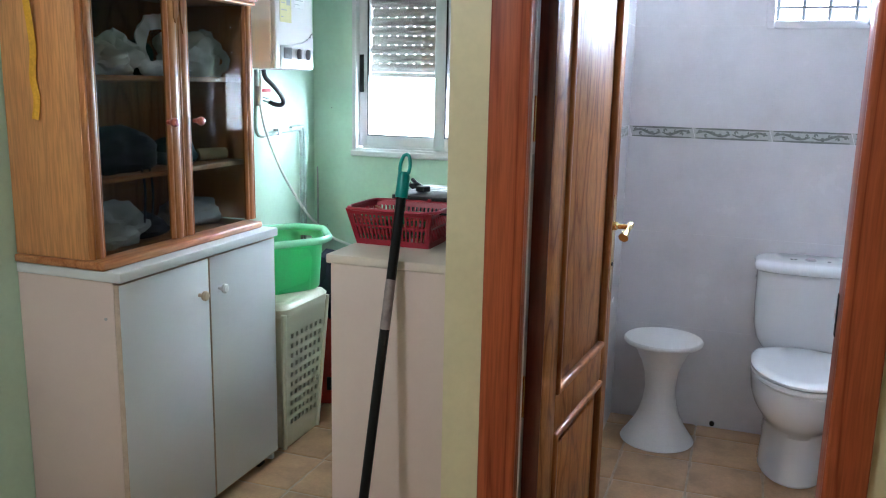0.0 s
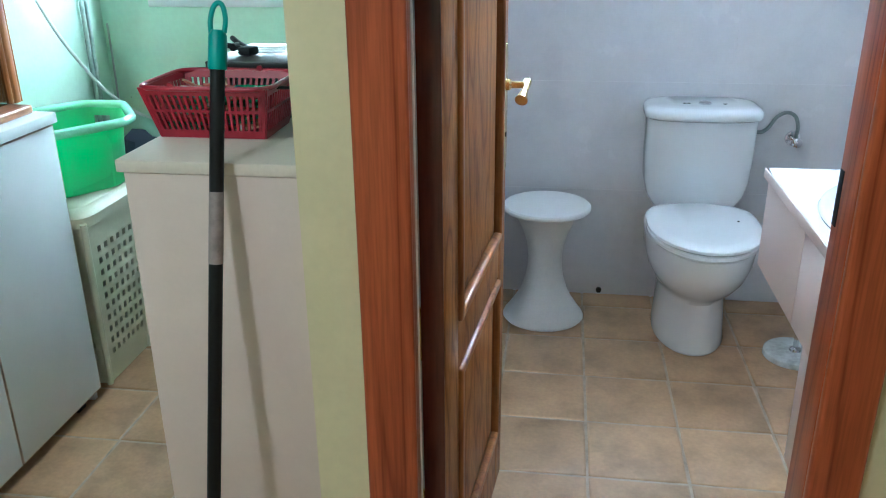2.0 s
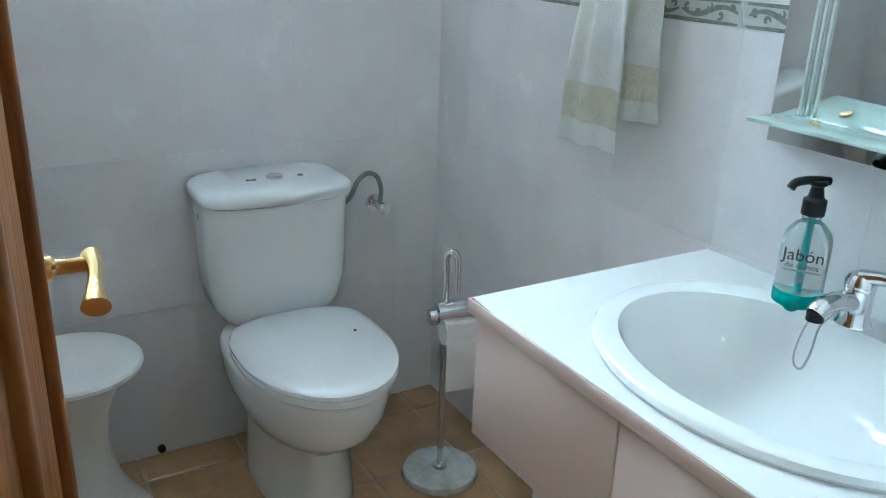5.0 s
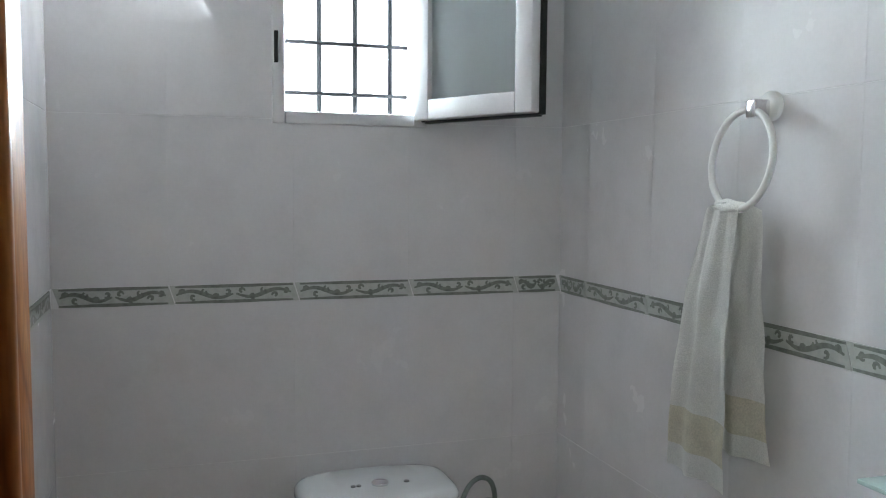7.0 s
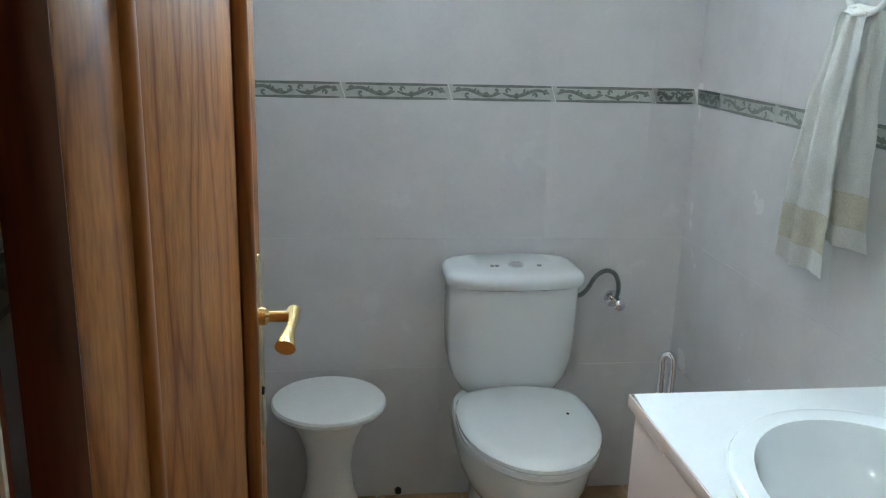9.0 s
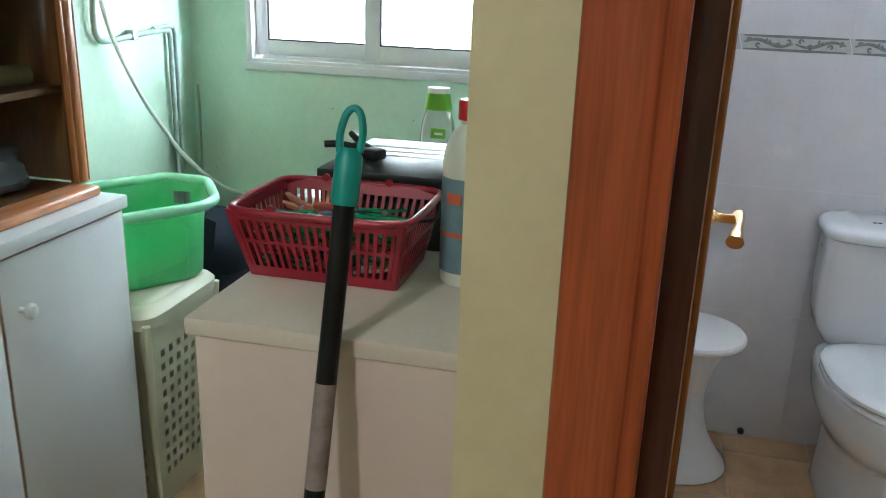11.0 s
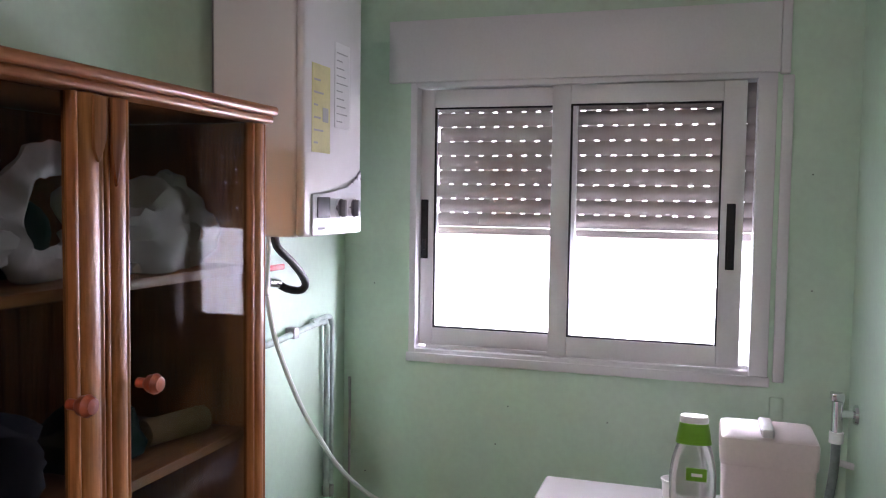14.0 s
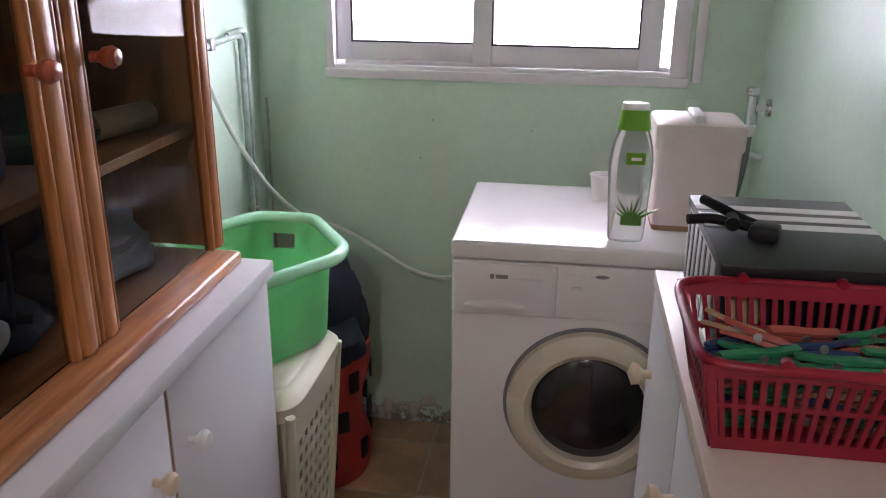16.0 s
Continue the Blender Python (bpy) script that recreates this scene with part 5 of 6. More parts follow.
rng = random.Random(7)
pegs = [build_peg(m, l) for m, l in ((M_PEG_GREEN, "green plastic clothes peg in the red basket"), (M_PEG_RED, "faded red plastic clothes peg in the basket"), (M_PEG_WOOD, "wooden clothes peg in the red basket"), (M_PEG_BLUE, "dark blue plastic clothes peg in the basket"))]
spots = []
for layer in range(5):
    for i in range(9):
        fx, fy = (i % 3 - 1) * 0.058 + rng.uniform(-0.012, 0.012), (i // 3 - 1) * 0.034 + rng.uniform(-0.008, 0.008)
        spots.append((bcx + fx, bcy + fy, ZC + 0.014 + layer * 0.0145 + rng.uniform(0, 0.004)))
for i, (x, y, z) in enumerate(spots):
    src = pegs[(0, 1, 0, 1, 0, 1, 3, 2, 0)[(i * 5 + i // 9) % 9]]
    m = pose(x, y, z, rng.uniform(-25, 25), rng.uniform(-10, 10), rng.choice((0, 180)) + rng.uniform(-38, 38))
    if i < 4:
        pegs[i].matrix_basis = m
    else:
        copy_thing(src, m)


def build_shoe_box():
    x0, x1, y0, y1 = -0.692, -0.500, 2.345, 2.604
    b = thing("shoe_box", (-0.59, 2.455, ZC), "black cardboard shoe box with white stripes on cupboard", "box")
    part("box_body", box(x0 + 0.004, x1 - 0.004, y0 + 0.004, y1 - 0.004, ZC, ZC + 0.097, bev=0.001), M_CARDBLACK, b)
    lid = part("lid", box(x0, x1, y0, y1, ZC + 0.0975, ZC + 0.1095, bev=0.0015), M_CARDBLACK, b, "black lid")
    for k in range(3):
        yy = y1 - 0.055 - k * 0.034
        bm = box(x0 + 0.001, x1 - 0.001, yy - 0.010, yy + 0.010, ZC + 0.1097, ZC + 0.1103, bev=0)
        part("white_stripe", bm, M_CARDWHITE, lid)
    part("white_side", box(x0 + 0.0022, x0 + 0.0038, y0 + 0.05, y1 - 0.005, ZC + 0.002, ZC + 0.095, bev=0), M_CARDWHITE, b, "white printed side")
    for k in range(6):
        yy = y0 + 0.07 + k * 0.032
        part("side_stripe", box(x0 + 0.0012, x0 + 0.0021, yy, yy + 0.010, ZC + 0.004, ZC + 0.093, bev=0), M_CARDBLACK, b)
    part("sticker", box(x0 + 0.012, x0 + 0.045, y0 + 0.0022, y0 + 0.0038, ZC + 0.045, ZC + 0.078, bev=0), M_TANCLOTH, b, "small tan sticker")


build_shoe_box()
zc = ZC + 0.1103
cl = thing("spring_clamp", (-0.655, 2.43, zc), "black plastic spring clamp lying on shoe box", "clamp")
part("handle_arm", tube(curve_pts([(-0.716, 2.440, zc + 0.016), (-0.690, 2.444, zc + 0.017), (-0.660, 2.440, zc + 0.013), (-0.632, 2.430, zc + 0.010)], 6), 0.0058, 10), M_BLACK, cl)
part("handle_arm", tube(curve_pts([(-0.692, 2.498, zc + 0.024), (-0.675, 2.474, zc + 0.021), (-0.655, 2.455, zc + 0.015), (-0.632, 2.440, zc + 0.010)], 6), 0.0058, 10), M_BLACK, cl)
part("jaw", box(-0.650, -0.618, 2.415, 2.447, zc, zc + 0.017, bev=0.005, rot=Matrix.Rotation(-0.35, 4, "Z")), M_BLACK, cl)
part("spring", tube([(-0.668, 2.434, zc + 0.014), (-0.664, 2.462, zc + 0.014)], 0.0080, 12), M_BLACK, cl)


def build_bleach():
    cx, cy = -0.444, 2.248
    b = thing("cleaner_bottle", (cx, cy, ZC), "cream cleaner bottle with red cap and blue label", "bottle")
    part("body", lathe([(0.032, ZC), (0.0345, ZC + 0.006), (0.0345, ZC + 0.158), (0.032, ZC + 0.178), (0.022, ZC + 0.199), (0.0145, ZC + 0.207), (0.0145, ZC + 0.213)], cx, cy, 32), M_CREAM_PLASTIC, b)
    part("label", lathe([(0.0352, ZC + 0.018), (0.0352, ZC + 0.142)], cx, cy, 32, caps=False), M_BLEACH_BLUE, b, "blue grey wrap label")
    for a in (-1.9, -1.2):
        part("print_block", box(cx + 0.0352 * math.cos(a) - 0.010, cx + 0.0352 * math.cos(a) + 0.010, cy + 0.0352 * math.sin(a) - 0.0012, cy + 0.0352 * math.sin(a) + 0.0012, ZC + 0.110, ZC + 0.124, bev=0, rot=Matrix.Rotation(a + math.pi / 2, 4, "Z")), M_ORANGE, b, "orange printed word")
    part("print_band", lathe([(0.0356, ZC + 0.066), (0.0356, ZC + 0.072)], cx, cy, 32, caps=False), M_ORANGE, b)
    part("cap", lathe([(0.0175, ZC + 0.2132), (0.0175, ZC + 0.233), (0.0160, ZC + 0.2375), (0.0, ZC + 0.238)], cx, cy, 24), M_REDCAP, b, "red ribbed screw cap")


build_bleach()
broom = thing("broom", (-0.566, 1.758, 0), "black broom handle with teal grip leaning on cupboard", "broom")
b0, b1 = Vector((-0.566, 1.758, 0.001)), Vector((-0.530, 2.050, 1.254))
d = b1 - b0
part("pole", tube([b0, b0 + d * 0.93], 0.0115, 16), M_POLE, broom)
part("pole_foot", tube([b0, b0 + d * 0.02], 0.0135, 16), M_RUBBER, broom)
part("label", tube([b0 + d * 0.685, b0 + d * 0.776], 0.0119, 16), M_LABEL, broom, "worn paper label")
part("grip", tube([b0 + d * 0.925, b0 + d * 0.93, b0 + d * 0.965, b0 + d * 0.972], [0.014, 0.0150, 0.0145, 0.010], 16), M_TEAL, broom, "teal plastic grip")
side = Vector((1, 0, 0.1)).normalized()
e = b0 + d * 0.968
part("hang_loop", tube(curve_pts([e - side * 0.011, e - side * 0.0125 + d * 0.016, e - side * 0.008 + d * 0.031, e + d * 0.036, e + side * 0.008 + d * 0.031, e + side * 0.0125 + d * 0.016, e + side * 0.011], 5), 0.0042, 10), M_TEAL, broom)

# nail holes and chips in the paint of the outer wall
for hx, hz in ((-1.26, 0.86), (-1.225, 0.97), (-0.455, 1.33), (-0.463, 1.62), (-1.63, 1.30), (-1.655, 0.74), (-0.95, 0.95)):
    single("nail_hole", lathe([(0.0019, YE - 0.0012), (0.0018, YE - 0.0004), (0.0, YE - 0.0003)], hx, hz, 8, axis="y"), M_BLACK, (hx, YE, hz), "small dark nail hole in green wall", "nail hole", "nail holes in the wall")

# ---------------------------------------------------------------- bathroom
def build_toilet():
    cx = 0.480
    t = thing("toilet", (cx, 3.55, 0), "white ceramic toilet with closed lid against the wall", "toilet")

    def egg(w, yf, yb, z, n=48):
        """Rounded front at yf, squarer back at yb."""
        out = []
        ym = yb - (yb - yf) * 0.42
        for i in range(n):
            a = 2 * math.pi * i / n
            c, s = math.cos(a), math.sin(a)
            if s < 0:
                out.append((cx + w * c, ym + (ym - yf) * s, z))
            else:
                k = 3.6
                out.append((cx + w * math.copysign(abs(c) ** (2 / k), c), ym + (yb - ym) * abs(s) ** (2 / k), z))
        return out

    bowl = [(0.120, 3.335, 3.70, 0.0), (0.123, 3.330, 3.70, 0.008), (0.119, 3.336, 3.70, 0.04), (0.115, 3.342, 3.70, 0.12), (0.115, 3.338, 3.70, 0.185), (0.121, 3.310, 3.70, 0.212), (0.140, 3.258, 3.705, 0.242), (0.161, 3.214, 3.71, 0.282), (0.174, 3.186, 3.715, 0.33), (0.178, 3.172, 3.715, 0.38), (0.178, 3.170, 3.715, 0.400), (0.172, 3.176, 3.710, 0.408)]
    part("bowl", loft([egg(*b) for b in bowl]), M_CERAMIC, t)
    part("seat", loft([egg(w, yf, 3.600, z) for w, yf, z in ((0.176, 3.168, 0.4085), (0.180, 3.163, 0.413), (0.180, 3.163, 0.423), (0.176, 3.168, 0.427))]), M_CERAMIC, t, "white plastic seat")
    lid = part("seat_lid", loft([egg(w, yf, 3.602, z) for w, yf, z in ((0.175, 3.170, 0.4285), (0.181, 3.162, 0.433), (0.181, 3.163, 0.441), (0.174, 3.172, 0.448), (0.150, 3.21, 0.4515), (0.09, 3.30, 0.453))]), M_CERAMIC, t, "closed white lid")
    part("lid_chip", lathe([(0.004, 0.452), (0.004, 0.4545), (0.0, 0.455)], 0.588, 3.426, 10), M_BLACK, lid, "small dark mark")
    for s in (-0.075, 0.075):
        part("seat_hinge", tube([(cx + s - 0.018, 3.612, 0.430), (cx + s + 0.018, 3.612, 0.430)], 0.010, 12), M_CHROME, t)

    def tank(w, d0, z, n=96):
        out = []
        for i in range(n):
            a = 2 * math.pi * i / n
            c, s = math.cos(a), math.sin(a)
            k = 5.0
            x = w * math.copysign(abs(c) ** (2 / k), c)
            y = (3.80 - d0) / 2 * math.copysign(abs(s) ** (2 / k), s)
            bow = 0.020 * (1 - (x / w) ** 2) if s < 0 else 0
            out.append((cx + x, (3.80 + d0) / 2 + y - bow, z))
        return out

    part("cistern", loft([tank(*r) for r in ((0.122, 3.640, 0.4095), (0.142, 3.632, 0.425), (0.166, 3.622, 0.465), (0.178, 3.614, 0.52), (0.182, 3.610, 0.60), (0.182, 3.604, 0.70), (0.184, 3.602, 0.7385))]), M_CERAMIC, t, "white ceramic cistern, tapered below")
    top = part("cistern_lid", loft([tank(*r) for r in ((0.176, 3.610, 0.7385), (0.177, 3.609, 0.7425), (0.193, 3.591, 0.744), (0.195, 3.588, 0.752), (0.195, 3.588, 0.764), (0.191, 3.593, 0.772), (0.182, 3.602, 0.7785), (0.165, 3.618, 0.782), (0.120, 3.650, 0.7835))]), M_CERAMIC, t, "rounded cistern lid")
    part("flush_button", lathe([(0.021, 0.7835), (0.021, 0.788), (0.017, 0.791), (0.0, 0.7915)], 0.485, 3.675, 28), M_CHROME, top, "chrome flush button")
    for x, r in ((0.418, 0.006), (0.432, 0.006), (0.551, 0.007)):
        part("plug", lathe([(r, 0.7825), (r, 0.7865), (0.0, 0.787)], x, 3.672, 12), M_GREYPRINT, top)
    part("side_plug", lathe([(0.007, cx - 0.186), (0.007, cx - 0.180)], 3.70, 0.70, 12, axis="x"), M_STEEL, t)
    part("floor_bolt", lathe([(0.006, 0.03), (0.006, 0.036), (0, 0.037)], cx - 0.085, 3.45, 10), M_WHITE_PLASTIC, t)


build_toilet()
inlet = thing("water_inlet", (0.815, YE, 0.64), "chrome angle valve with a grey braided hose", "valve")
part("rosette", lathe([(0.027, YE - 0.0005), (0.025, YE - 0.007), (0.012, YE - 0.009)], 0.818, 0.640, 24, axis="y"), M_CHROME, inlet)
part("valve_body", tube([(0.818, YE - 0.008, 0.640), (0.818, YE - 0.052, 0.640)], 0.010, 14), M_CHROME, inlet)
part("valve_knob", lathe([(0.014, YE - 0.053), (0.017, YE - 0.058), (0.017, YE - 0.072), (0.010, YE - 0.076), (0, YE - 0.0765)], 0.818, 0.640, 16, axis="y"), M_CHROME, inlet)
part("hose", tube(curve_pts([(0.818, YE - 0.040, 0.652), (0.820, YE - 0.042, 0.690), (0.806, YE - 0.044, 0.728), (0.775, YE - 0.05, 0.742), (0.742, YE - 0.06, 0.728), (0.715, YE - 0.075, 0.695), (0.690, YE - 0.09, 0.682), (0.664, YE - 0.10, 0.684)], 7), 0.0068, 10), M_GREYHOSE, inlet, "braided grey hose")

stool = single("stool", lathe([(0.145, 0.0), (0.148, 0.004), (0.143, 0.014), (0.128, 0.034), (0.104, 0.070), (0.083, 0.110), (0.068, 0.160), (0.061, 0.205), (0.060, 0.235), (0.066, 0.290), (0.080, 0.335), (0.098, 0.372), (0.112, 0.401), (0.120, 0.413)], -0.032, 3.597, 48), M_WHITE_PLASTIC, (-0.032, 3.597, 0), "white plastic tulip stool with narrow waist", "stool")
part("seat", lathe([(0.121, 0.4135), (0.150, 0.415), (0.155, 0.420), (0.155, 0.428), (0.150, 0.434), (0.12, 0.436), (0.0, 0.4365)], -0.032, 3.597, 48), M_WHITE_PLASTIC, stool, "round white seat")

stand = thing("toilet_roll_stand", (0.812, 3.378, 0), "chrome toilet roll stand on a marbled base", "toilet roll stand")
part("base_plate", lathe([(0.100, 0.0), (0.102, 0.004), (0.100, 0.018), (0.095, 0.022), (0.0, 0.023)], 0.812, 3.378, 40), M_MARBLE, stand, "grey marbled round base")
part("collar", lathe([(0.020, 0.0225), (0.018, 0.030), (0.010, 0.036)], 0.812, 3.378, 20), M_CHROME, stand)
part("pole", tube([(0.812, 3.378, 0.03), (0.812, 3.378, 0.60)], 0.0085, 14), M_CHROME, stand)
part("top_loop", tube(curve_pts([(0.812, 3.378, 0.595), (0.811, 3.378, 0.622), (0.818, 3.370, 0.638), (0.828, 3.36, 0.634), (0.832, 3.357, 0.61), (0.832, 3.357, 0.535)], 6), 0.0085, 12), M_CHROME, stand, "bent chrome loop")
arm0, arm1 = Vector((0.772, 3.365, 0.478)), Vector((0.925, 3.335, 0.478))
part("roll_arm", tube([arm0, arm1], 0.009, 12), M_CHROME, stand)
part("arm_end", tube([arm0 - Vector((0.012, -0.003, 0)), arm0 + Vector((0.004, -0.001, 0))], [0.020, 0.022], 18), M_CHROME, stand, "chrome end cap")
part("hood", tube([arm0 + Vector((0.008, 0, 0.008)), arm1 - Vector((0.01, 0, -0.008))], 0.030, 20), M_CHROME, stand, "chrome roll cover")
roll = thing("toilet_roll", (0.85, 3.35, 0.45), "white toilet paper hanging from the stand", "toilet paper")
part("sheet", box(0.785, 0.905, 3.3075, 3.3125, 0.285, 0.470, bev=0.001, rot=Matrix.Rotation(-0.19, 4, "Z")), M_PAPER, roll)
part("paper_core", tube([(0.790, 3.353, 0.440), (0.905, 3.331, 0.440)], 0.036, 24), M_PAPER, roll)


def build_vanity():
    ZV = 0.82
    x0, x1, y0, y1 = 0.492, XR - 0.0008, YB + 0.004, 2.768
    v = thing("vanity_unit", (0.78, 2.41, 0), "white melamine vanity unit below the counter", "vanity unit")
    part("side_panel", prism([(0.515, 0.795), (1.015, 0.795), (1.015, 0.0), (0.652, 0.0), (0.652, 0.455), (0.600, 0.520), (0.570, 0.578), (0.515, 0.578)], "y", 2.736, 2.752, bev=0.001), M_MELAMINE_PINK, v, "side panel with slanted cut")
    part("side_panel", prism([(0.515, 0.795), (1.015, 0.795), (1.015, 0.0), (0.652, 0.0), (0.652, 0.455), (0.600, 0.520), (0.570, 0.578), (0.515, 0.578)], "y", y0 + 0.004, y0 + 0.020, bev=0.001), M_MELAMINE_PINK, v)
    ym = 2.418
    for a, b in ((y0 + 0.002, ym - 0.0015), (ym + 0.0015, 2.754)):
        part("apron_front", box(0.497, 0.5145, a, b, 0.580, 0.793, bev=0.002), M_MELAMINE_PINK, v, "off-white false drawer front")
        d = part("door", box(0.634, 0.6515, a, b - (0.003 if b > 2.7 else 0), 0.025, 0.572, bev=0.002), M_MELAMINE_PINK, v, "off-white door")
        ky = ym + 0.028 if a > ym else ym - 0.028
        part("knob", lathe([(0.005, 0.6335), (0.005, 0.622), (0.014, 0.616), (0.014, 0.609), (0.0, 0.605)], ky, 0.313, 18, axis="x"), M_CHROME, d, "round metal knob")
    part("bottom_panel", box(0.652, 1.015, y0 + 0.0205, 2.7355, 0.03, 0.046, bev=0), M_MELAMINE_PINK, v)
    # the counter has an oval hole for the basin
    bx, by, rx, ry = 0.757, 2.380, 0.238, 0.290
    cnt = thing("vanity_counter", (0.78, 2.41, ZV - 0.025), "white laminate counter round the inset basin", "counter")
    bm = bmesh.new()
    n = 64
    for z, flip in ((ZV, False), (ZV - 0.024, True)):
        inner, outer = [], []
        for i in range(n):
            a = 2 * math.pi * i / n
            c, s = math.cos(a), math.sin(a)
            inner.append(bm.verts.new((bx + (rx - 0.02) * c, by + (ry - 0.02) * s, z)))
            k = min((x1 - bx) / c if c > 1e-6 else (x0 - bx) / c if c < -1e-6 else 1e9, (y1 - by) / s if s > 1e-6 else (y0 - by) / s if s < -1e-6 else 1e9)
            outer.append(bm.verts.new((bx + k * c, by + k * s, z)))
        if not flip:
            upper = (inner, outer)
        for i in range(n):
            j = (i + 1) % n
            bm.faces.new((inner[i], outer[i], outer[j], inner[j]))
        if flip:
            for p, q in zip(upper, (inner, outer)):
                for i in range(n):
                    j = (i + 1) % n
                    bm.faces.new((p[i], p[j], q[j], q[i]))
    part("counter_top", bm, M_MELAMINE, cnt)
    for i, (px0, px1, py0, py1) in enumerate(((x0, x1, y1 + 0.0003, y1 + 0.0033), (x0 - 0.003, x0 - 0.0003, y0, y1 + 0.0033))):
        part("edge_strip", box(px0, px1, py0, py1, ZV - 0.024, ZV - 0.0005, bev=0.001), M_MELAMINE_PINK, cnt)
    basin = thing("washbasin", (bx, by, ZV), "oval white ceramic basin set into the counter", "washbasin")
    prof = [(1.00, ZV + 0.0005), (1.01, ZV + 0.006), (0.99, ZV + 0.013), (0.93, ZV + 0.016), (0.865, ZV + 0.012), (0.835, ZV - 0.005), (0.80, ZV - 0.04), (0.72, ZV - 0.085), (0.55, ZV - 0.115), (0.30, ZV - 0.128), (0.10, ZV - 0.132)]
    rings = []
    for k, z in prof:
        depth = max(0, ZV - z) / 0.132
        off = -0.018 if k < 0.9 else -0.018 * max(0, (1.0 - k)) / 0.1
        rings.append(oval(bx + off * 0.8, by, rx * k * (0.90 if k < 0.9 else 1.0), ry * k, z, 56))
    part("bowl", loft(rings, caps=False), M_CERAMIC, basin)
    part("bowl_floor", lathe([(0.034, ZV - 0.1335), (0.034, ZV - 0.130), (0.0, ZV - 0.1305)], bx - 0.014, by, 24), M_CERAMIC, basin)
    part("waste", lathe([(0.024, ZV - 0.1298), (0.024, ZV - 0.126), (0.018, ZV - 0.1255), (0.016, ZV - 0.128), (0.0, ZV - 0.1282)], bx - 0.014, by, 24), M_CHROME, basin, "chrome waste")
    for k in range(3):
        part("waste_bar", box(bx - 0.031, bx + 0.003, by - 0.009 + k * 0.007, by - 0.006 + k * 0.007, ZV - 0.1278, ZV - 0.1255, bev=0), M_BLACK, basin)
    part("maker_mark", box(0.902, 0.904, 2.30, 2.325, ZV + 0.0005, ZV + 0.006, bev=0), M_GREYPRINT, basin)
    # mixer tap
    tx, ty, tz = 0.934, 2.410, ZV + 0.0145
    tap = thing("basin_tap", (tx, ty, tz), "chrome mixer tap with chain at the basin", "tap")
    part("tap_body", lathe([(0.024, tz), (0.026, tz + 0.004), (0.022, tz + 0.012), (0.021, tz + 0.052), (0.022, tz + 0.062), (0.018, tz + 0.072), (0.008, tz + 0.078), (0, tz + 0.079)], tx, ty, 28), M_CHROME, tap)
    part("spout", tube(curve_pts([(tx - 0.012, ty, tz + 0.040), (tx - 0.042, ty + 0.004, tz + 0.045), (tx - 0.070, ty + 0.008, tz + 0.040), (tx - 0.080, ty + 0.009, tz + 0.031)], 6), [0.015] * 7 + [0.0145] * 6 + [0.0135] * 6, 16), M_CHROME, tap)
    part("aerator", lathe([(0.0125, tz + 0.020), (0.0125, tz + 0.033)], tx - 0.079, ty + 0.009, 18), M_BLACK, tap)
    lever = [Vector((tx - 0.004, ty, tz + 0.076)), Vector((tx + 0.004, ty - 0.025, tz + 0.082)), Vector((tx + 0.010, ty - 0.050, tz + 0.080)), Vector((tx + 0.014, ty - 0.072, tz + 0.070))]
    part("tap_lever", tube(curve_pts(lever, 6), [0.013, 0.0128, 0.0125, 0.012, 0.0115, 0.011, 0.0105, 0.010, 0.0098, 0.0096, 0.0094, 0.0092, 0.009, 0.0088, 0.0085, 0.0082, 0.008, 0.0078, 0.0075], 14), M_CHROME, tap, "curved chrome lever")
    part("lever_cap", lathe([(0.0225, tz + 0.0625), (0.0225, tz + 0.072), (0.017, tz + 0.081), (0.0, tz + 0.084)], tx, ty, 24), M_CHROME, tap)
    ch = curve_pts([(tx - 0.040, ty + 0.006, tz + 0.030), (tx - 0.066, ty + 0.024, tz + 0.012), (tx - 0.090, ty + 0.022, tz - 0.026), (tx - 0.102, ty + 0.012, tz - 0.046), (tx - 0.100, ty, tz - 0.048), (tx - 0.086, ty + 0.0, tz - 0.026), (tx - 0.064, ty + 0.008, tz + 0.008), (tx - 0.036, ty + 0.002, tz + 0.028)], 8)
    part("plug_chain", tube(ch, 0.0017, 6), M_STEEL, tap, "thin steel plug chain")


build_vanity()


def lettering(name, text, size, m, mat, parent, label=""):
    """Raised letters in the built-in font, turned into a mesh."""
    cu = bpy.data.curves.new(name, "FONT")
    cu.body, cu.size, cu.extrude, cu.align_x = text, size, 0.0002, "CENTER"
    tmp = new(name, cu)
    me = bpy.data.meshes.new_from_object(tmp)
    bpy.data.objects.remove(tmp)
    bpy.data.curves.remove(cu)
    me.transform(Matrix.Translation(-base_of(parent)) @ m)
    me.materials.append(mat)
    ob = new(name, me)
    ob.parent = parent
    return tagged(ob, label)


